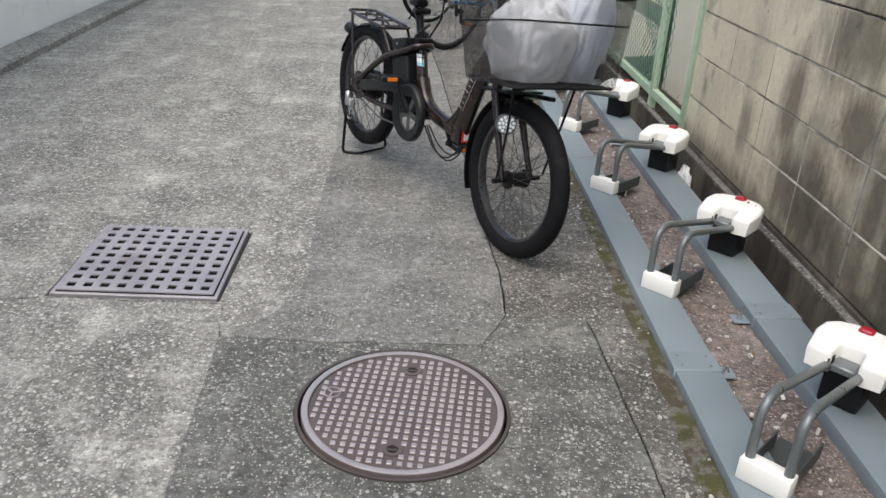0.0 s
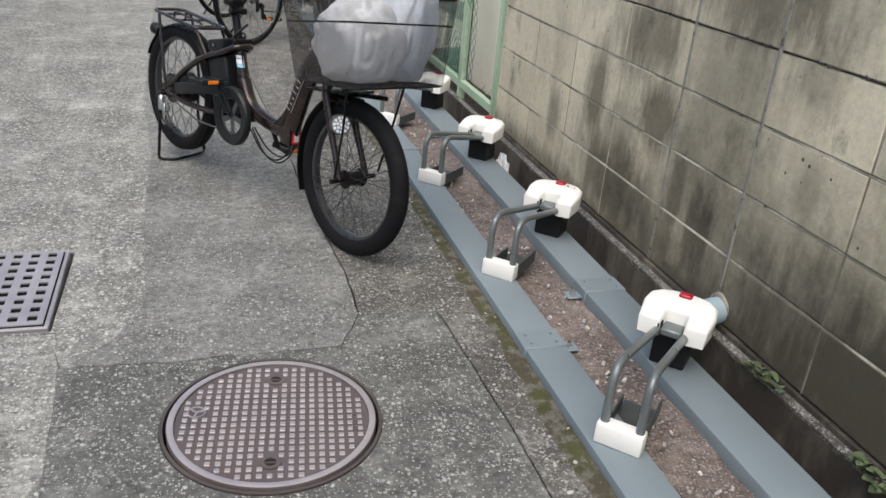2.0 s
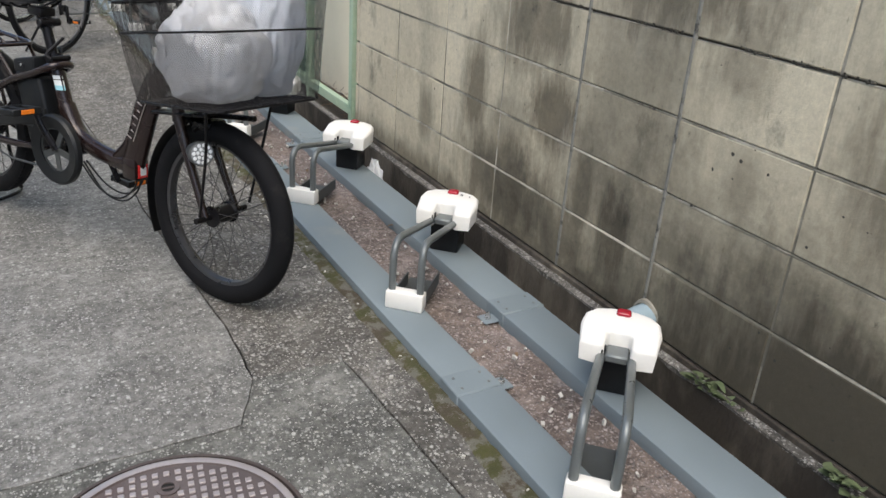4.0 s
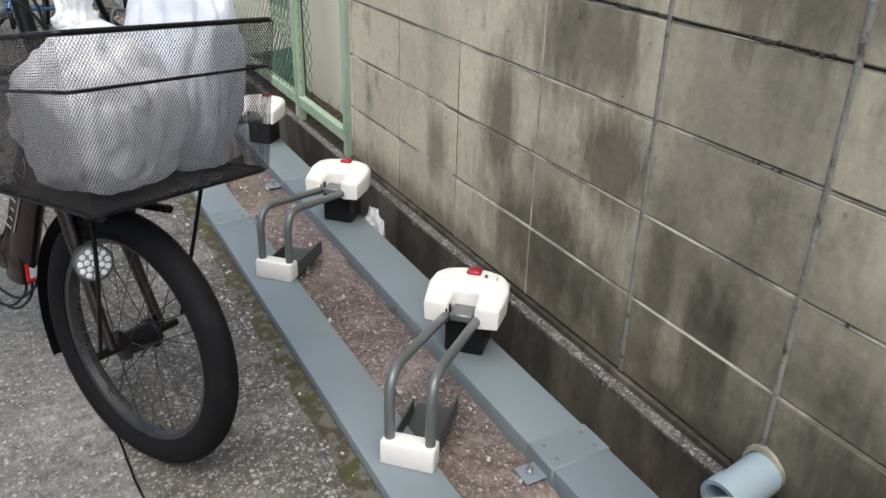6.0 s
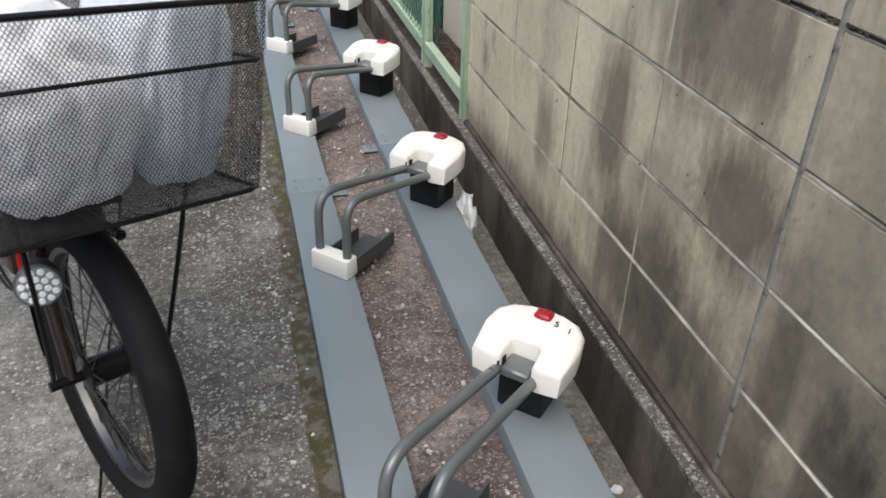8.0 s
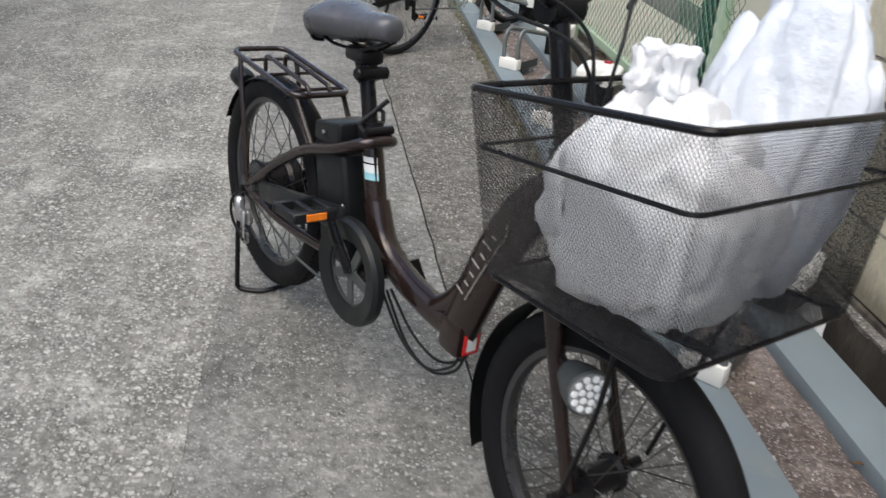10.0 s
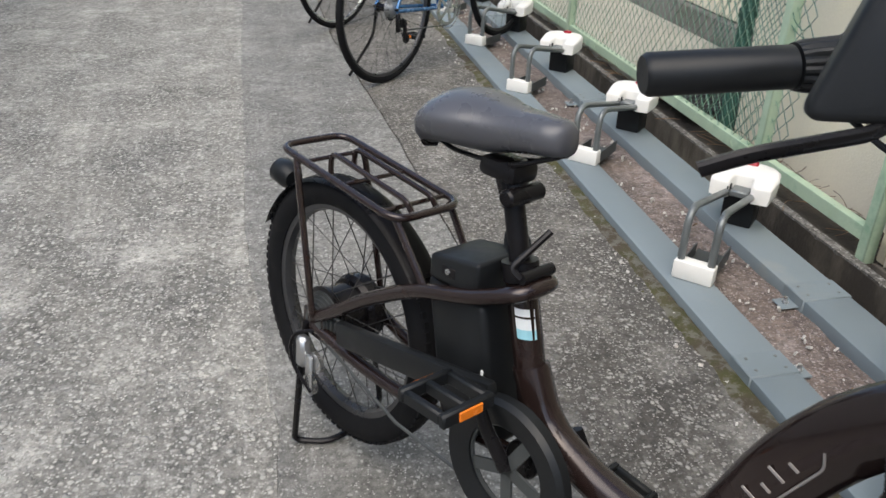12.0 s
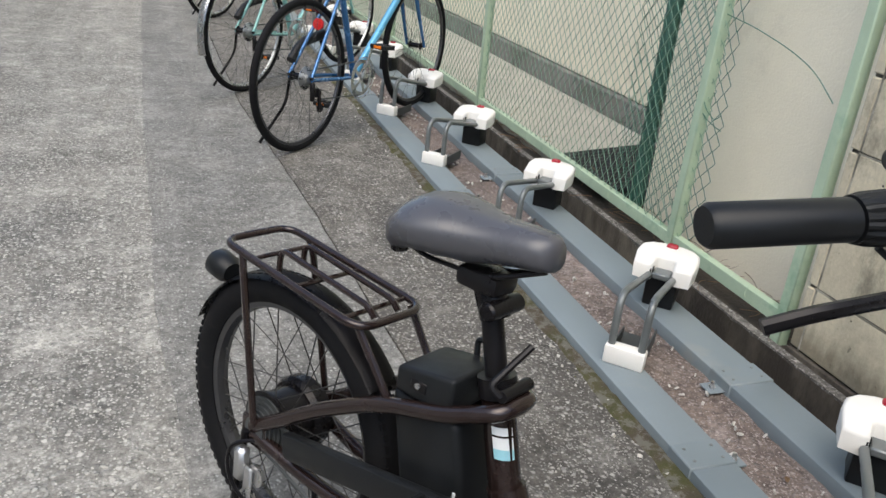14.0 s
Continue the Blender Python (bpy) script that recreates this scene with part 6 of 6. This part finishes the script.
# ---- city bicycles parked in the locks ----
def city_bicycle(m, frame_mat, second_mat, rim_mat, label, guard=True, rear_label=True):
    ob = thing("bicycle", m, label=label, category="bicycle", group="bicycles parked in the locks")
    ra, fa = Vector((0, 0, 0.340)), Vector((1.04, 0, 0.372))
    wheel(ob, ra, 0.340, 0.0165, (0, 1, 0), 36, rim_mat, 0.016, 0.10, tread=False)
    wheel(ob, fa, 0.340, 0.0165, (0, 1, 0), 32, rim_mat, 0.013, 0.08, tread=False)
    bb_, stt, hd, hb = (0.43, 0, 0.285), (0.27, 0, 0.78), (0.86, 0, 0.80), (0.885, 0, 0.70)
    part("seat_tube", tubes(([bb_, stt], 0.0155, 12)), frame_mat, ob)
    part("down_tube", tubes(([bb_, hb], 0.0185, 12)), second_mat, ob, "lighter down tube")
    part("top_tube", tubes(([(0.31, 0, 0.66), hd], 0.0155, 12)), frame_mat, ob)
    part("head_tube", tubes(([hb, hd, (0.85, 0, 0.84)], 0.019, 12)), frame_mat, ob)
    for s in (-1, 1):
        part("seat_stay", tubes(([(0.0, s * 0.062, 0.345), (0.285, s * 0.02, 0.73)], 0.0085, 10)), frame_mat, ob)
        part("chain_stay", tubes((fillet([(0.0, s * 0.062, 0.335), (0.3, s * 0.045, 0.30), (0.42, s * 0.022, 0.287)], 0.1), 0.0095, 10)), frame_mat, ob)
        part("fork_blade", tubes((fillet([(0.905, s * 0.045, 0.69), (0.97, s * 0.05, 0.53), (1.04, s * 0.055, 0.372)], 0.1), 0.0125, 10), r_end=0.008), frame_mat, ob)
    part("fork_crown", tubes((fillet([(0.905, -0.045, 0.68), (0.893, -0.03, 0.72), (0.893, 0.03, 0.72), (0.905, 0.045, 0.68)], 0.02), 0.0135, 10)), frame_mat, ob)
    if guard:
        mudguard(ob, ra, 0.356, 0.024, 70, 195, (0, 1, 0), M_ALLOY, "silver rear mudguard")
    for k, r in enumerate((0.052, 0.046, 0.040, 0.034, 0.028, 0.023)):
        bm = bmesh.new()
        disc(bm, r, -0.030 - k * 0.0045, -0.027 - k * 0.0045, ra, (0, 1, 0), 28)
        part("sprocket", bm, M_ALLOY, ob, "dull steel sprocket", 30)
    bm = bmesh.new()
    c = (0.43, -0.048, 0.285)
    lathe(bm, [(0.070, -0.002), (0.088, -0.002), (0.088, 0.002), (0.070, 0.002)], c, (0, 1, 0), 40)
    for k in range(5):
        box(bm, (0, -0.002, -0.008), (0.075, 0.002, 0.008), 0, Matrix.Translation(c) @ pose(0, 0, 0, 0, k * 72, 0))
    part("chainring", bm, M_ALLOY, ob, "bright alloy chainring", 0)
    bm = bmesh.new()
    lathe(bm, [(0.096, -0.0015), (0.102, -0.0015), (0.102, 0.0015), (0.096, 0.0015)], (0.43, -0.054, 0.285), (0, 1, 0), 40)
    part("chain_guard", bm, M_ALLOY, ob, "", 0)
    bm = bmesh.new()
    tube(bm, [(0.0, -0.042, 0.375), (0.43, -0.048, 0.37)], 0.0035, 6)
    tube(bm, [(0.06, -0.042, 0.235), (0.43, -0.048, 0.20)], 0.0035, 6)
    part("chain", bm, M_DARKSTEEL, ob)
    for s, dx, dz in ((-1, 0.045, 0.158), (1, -0.045, -0.158)):
        bm = bmesh.new()
        tube(bm, [(0.43, s * 0.055, 0.285), (0.43 + dx, s * 0.075, 0.285 + dz)], 0.011, 10, r_end=0.008, flat=0.6)
        crank = part("crank", bm, M_ALLOY, ob, "alloy crank arm")
        pedal(crank, (0.43 + dx, s * 0.13, 0.285 + dz), 5, "black pedal")
    bm = bmesh.new()
    box(bm, (-0.008, -0.075, 0.24), (0.014, -0.055, 0.325), 0.005)
    disc(bm, 0.021, -0.068, -0.060, (0.035, 0, 0.275), (0, 1, 0), 16)
    disc(bm, 0.021, -0.068, -0.060, (0.065, 0, 0.20), (0, 1, 0), 16)
    box(bm, (0.035, -0.076, 0.19), (0.058, -0.068, 0.29), 0.006, pose(0, 0, 0, 0, 0, 0))
    part("derailleur", bm, M_BLKMET, ob, "black rear derailleur")
    part("kick_stand", tubes((fillet([(0.02, 0.075, 0.33), (0.03, 0.10, 0.20), (-0.05, 0.19, 0.005)], 0.05), 0.0075, 8)), M_BLKMET, ob, "black side stand")
    bm = bmesh.new()
    for k in range(1):
        lathe(bm, [(0.0005, 0), (0.026, 0), (0.026, 0.012), (0.0005, 0.016)], (0.13, 0.0, 0.56), (-1, 0, 0.2), 18)
    part("rear_reflector", bm, M_REDREF, ob, "red rear reflector")
    bm = bmesh.new()
    tube(bm, fillet([(0.02, 0.07, 0.40), (0.10, 0.075, 0.47), (0.24, 0.05, 0.50)], 0.05), 0.022, 12)
    part("lock_case", bm, M_BLACK, ob, "black wheel lock and lamp case")
    part("seat_post", tubes(([(0.275, 0, 0.76), (0.235, 0, 0.88)], 0.0135, 12)), M_ALLOY, ob)
    bm = bmesh.new()
    rows = []
    for x, w in ((0.08, 0.05), (0.10, 0.078), (0.16, 0.082), (0.22, 0.05), (0.28, 0.028), (0.345, 0.016)):
        rows.append([bm.verts.new((x, w * math.cos(a), 0.90 + 0.028 * math.sin(a))) for a in np.linspace(0, 2 * math.pi, 14, endpoint=False)])
    for a, b in zip(rows, rows[1:]):
        for k in range(14):
            bm.faces.new((a[k], a[(k + 1) % 14], b[(k + 1) % 14], b[k]))
    bm.faces.new(rows[0])
    bm.faces.new(rows[-1][::-1])
    part("saddle", bm, M_BLACK, ob, "black saddle", 180)
    part("handlebar", tubes((fillet([(0.72, -0.28, 0.99), (0.80, -0.20, 0.99), (0.835, 0, 0.985), (0.80, 0.20, 0.99), (0.72, 0.28, 0.99)], 0.08), 0.0112, 12)), M_ALLOY, ob, "alloy handlebar")
    part("stem", tubes(([(0.85, 0, 0.83), (0.832, 0, 0.985)], 0.012, 12)), M_ALLOY, ob)
    for s in (-1, 1):
        part("grip", tubes(([(0.71, s * 0.292, 0.99), (0.775, s * 0.228, 0.99)], 0.0165, 14)), M_BLACK, ob, "black grip")
    return ob


def parked(rear, yaw):
    return pose(rear[0], rear[1], 0, 0, 0, yaw)


city_bicycle(parked((0.79, 7.335), 44), M_BLUE, M_LBLUE, M_RIM, "blue city bicycle with light blue down tube in a lock", False)
city_bicycle(parked((0.655, 8.47), 45), M_TEAL, M_TEAL, M_ALLOY, "pale teal bicycle with silver mudguard in a lock", True)
city_bicycle(parked((0.64, 11.1), 44), M_BLKMET, M_BLKMET, M_ALLOY, "black city bicycle parked at the far locks", True)

# ---- the blocks of the wall ----
def block_mesh(w, h, d):
    bm = bmesh.new()
    box(bm, (0, 0, 0), (d, w, h), 0.0032)
    for v in bm.verts:
        v.co += Vector((noise.noise(v.co * 30 + Vector((w * 9, 0, 0))) * 0.0018, 0, 0))
    me = bpy.data.meshes.new("block")
    bm.to_mesh(me)
    bm.free()
    me.materials.append(M_BLOCK)
    return me


COL, ROW, Y0 = 0.4025, 0.1995, 3.2945
full = [block_mesh(0.3965, 0.1935, 0.10 + 0.0004 * k) for k in range(3)]
rng = random.Random(2)
for c in range(-16, 5):
    for r in range(9):
        ob = new("block", full[rng.randrange(3)])
        ob.parent = wall
        ob.location = (WX + rng.uniform(-0.0012, 0.0012), Y0 + c * COL + 0.003, 0.0255 + r * ROW + 0.003)
        ob.rotation_euler = (0, 0, rng.uniform(-0.002, 0.002))
wend = block_mesh(WEND - (Y0 + 5 * COL) - 0.006, 0.190, 0.10)
for r in range(9):
    ob = new("block", wend)
    ob.parent = wall
    ob.location = (WX, Y0 + 5 * COL + 0.0045, 0.0255 + r * ROW + 0.0045)
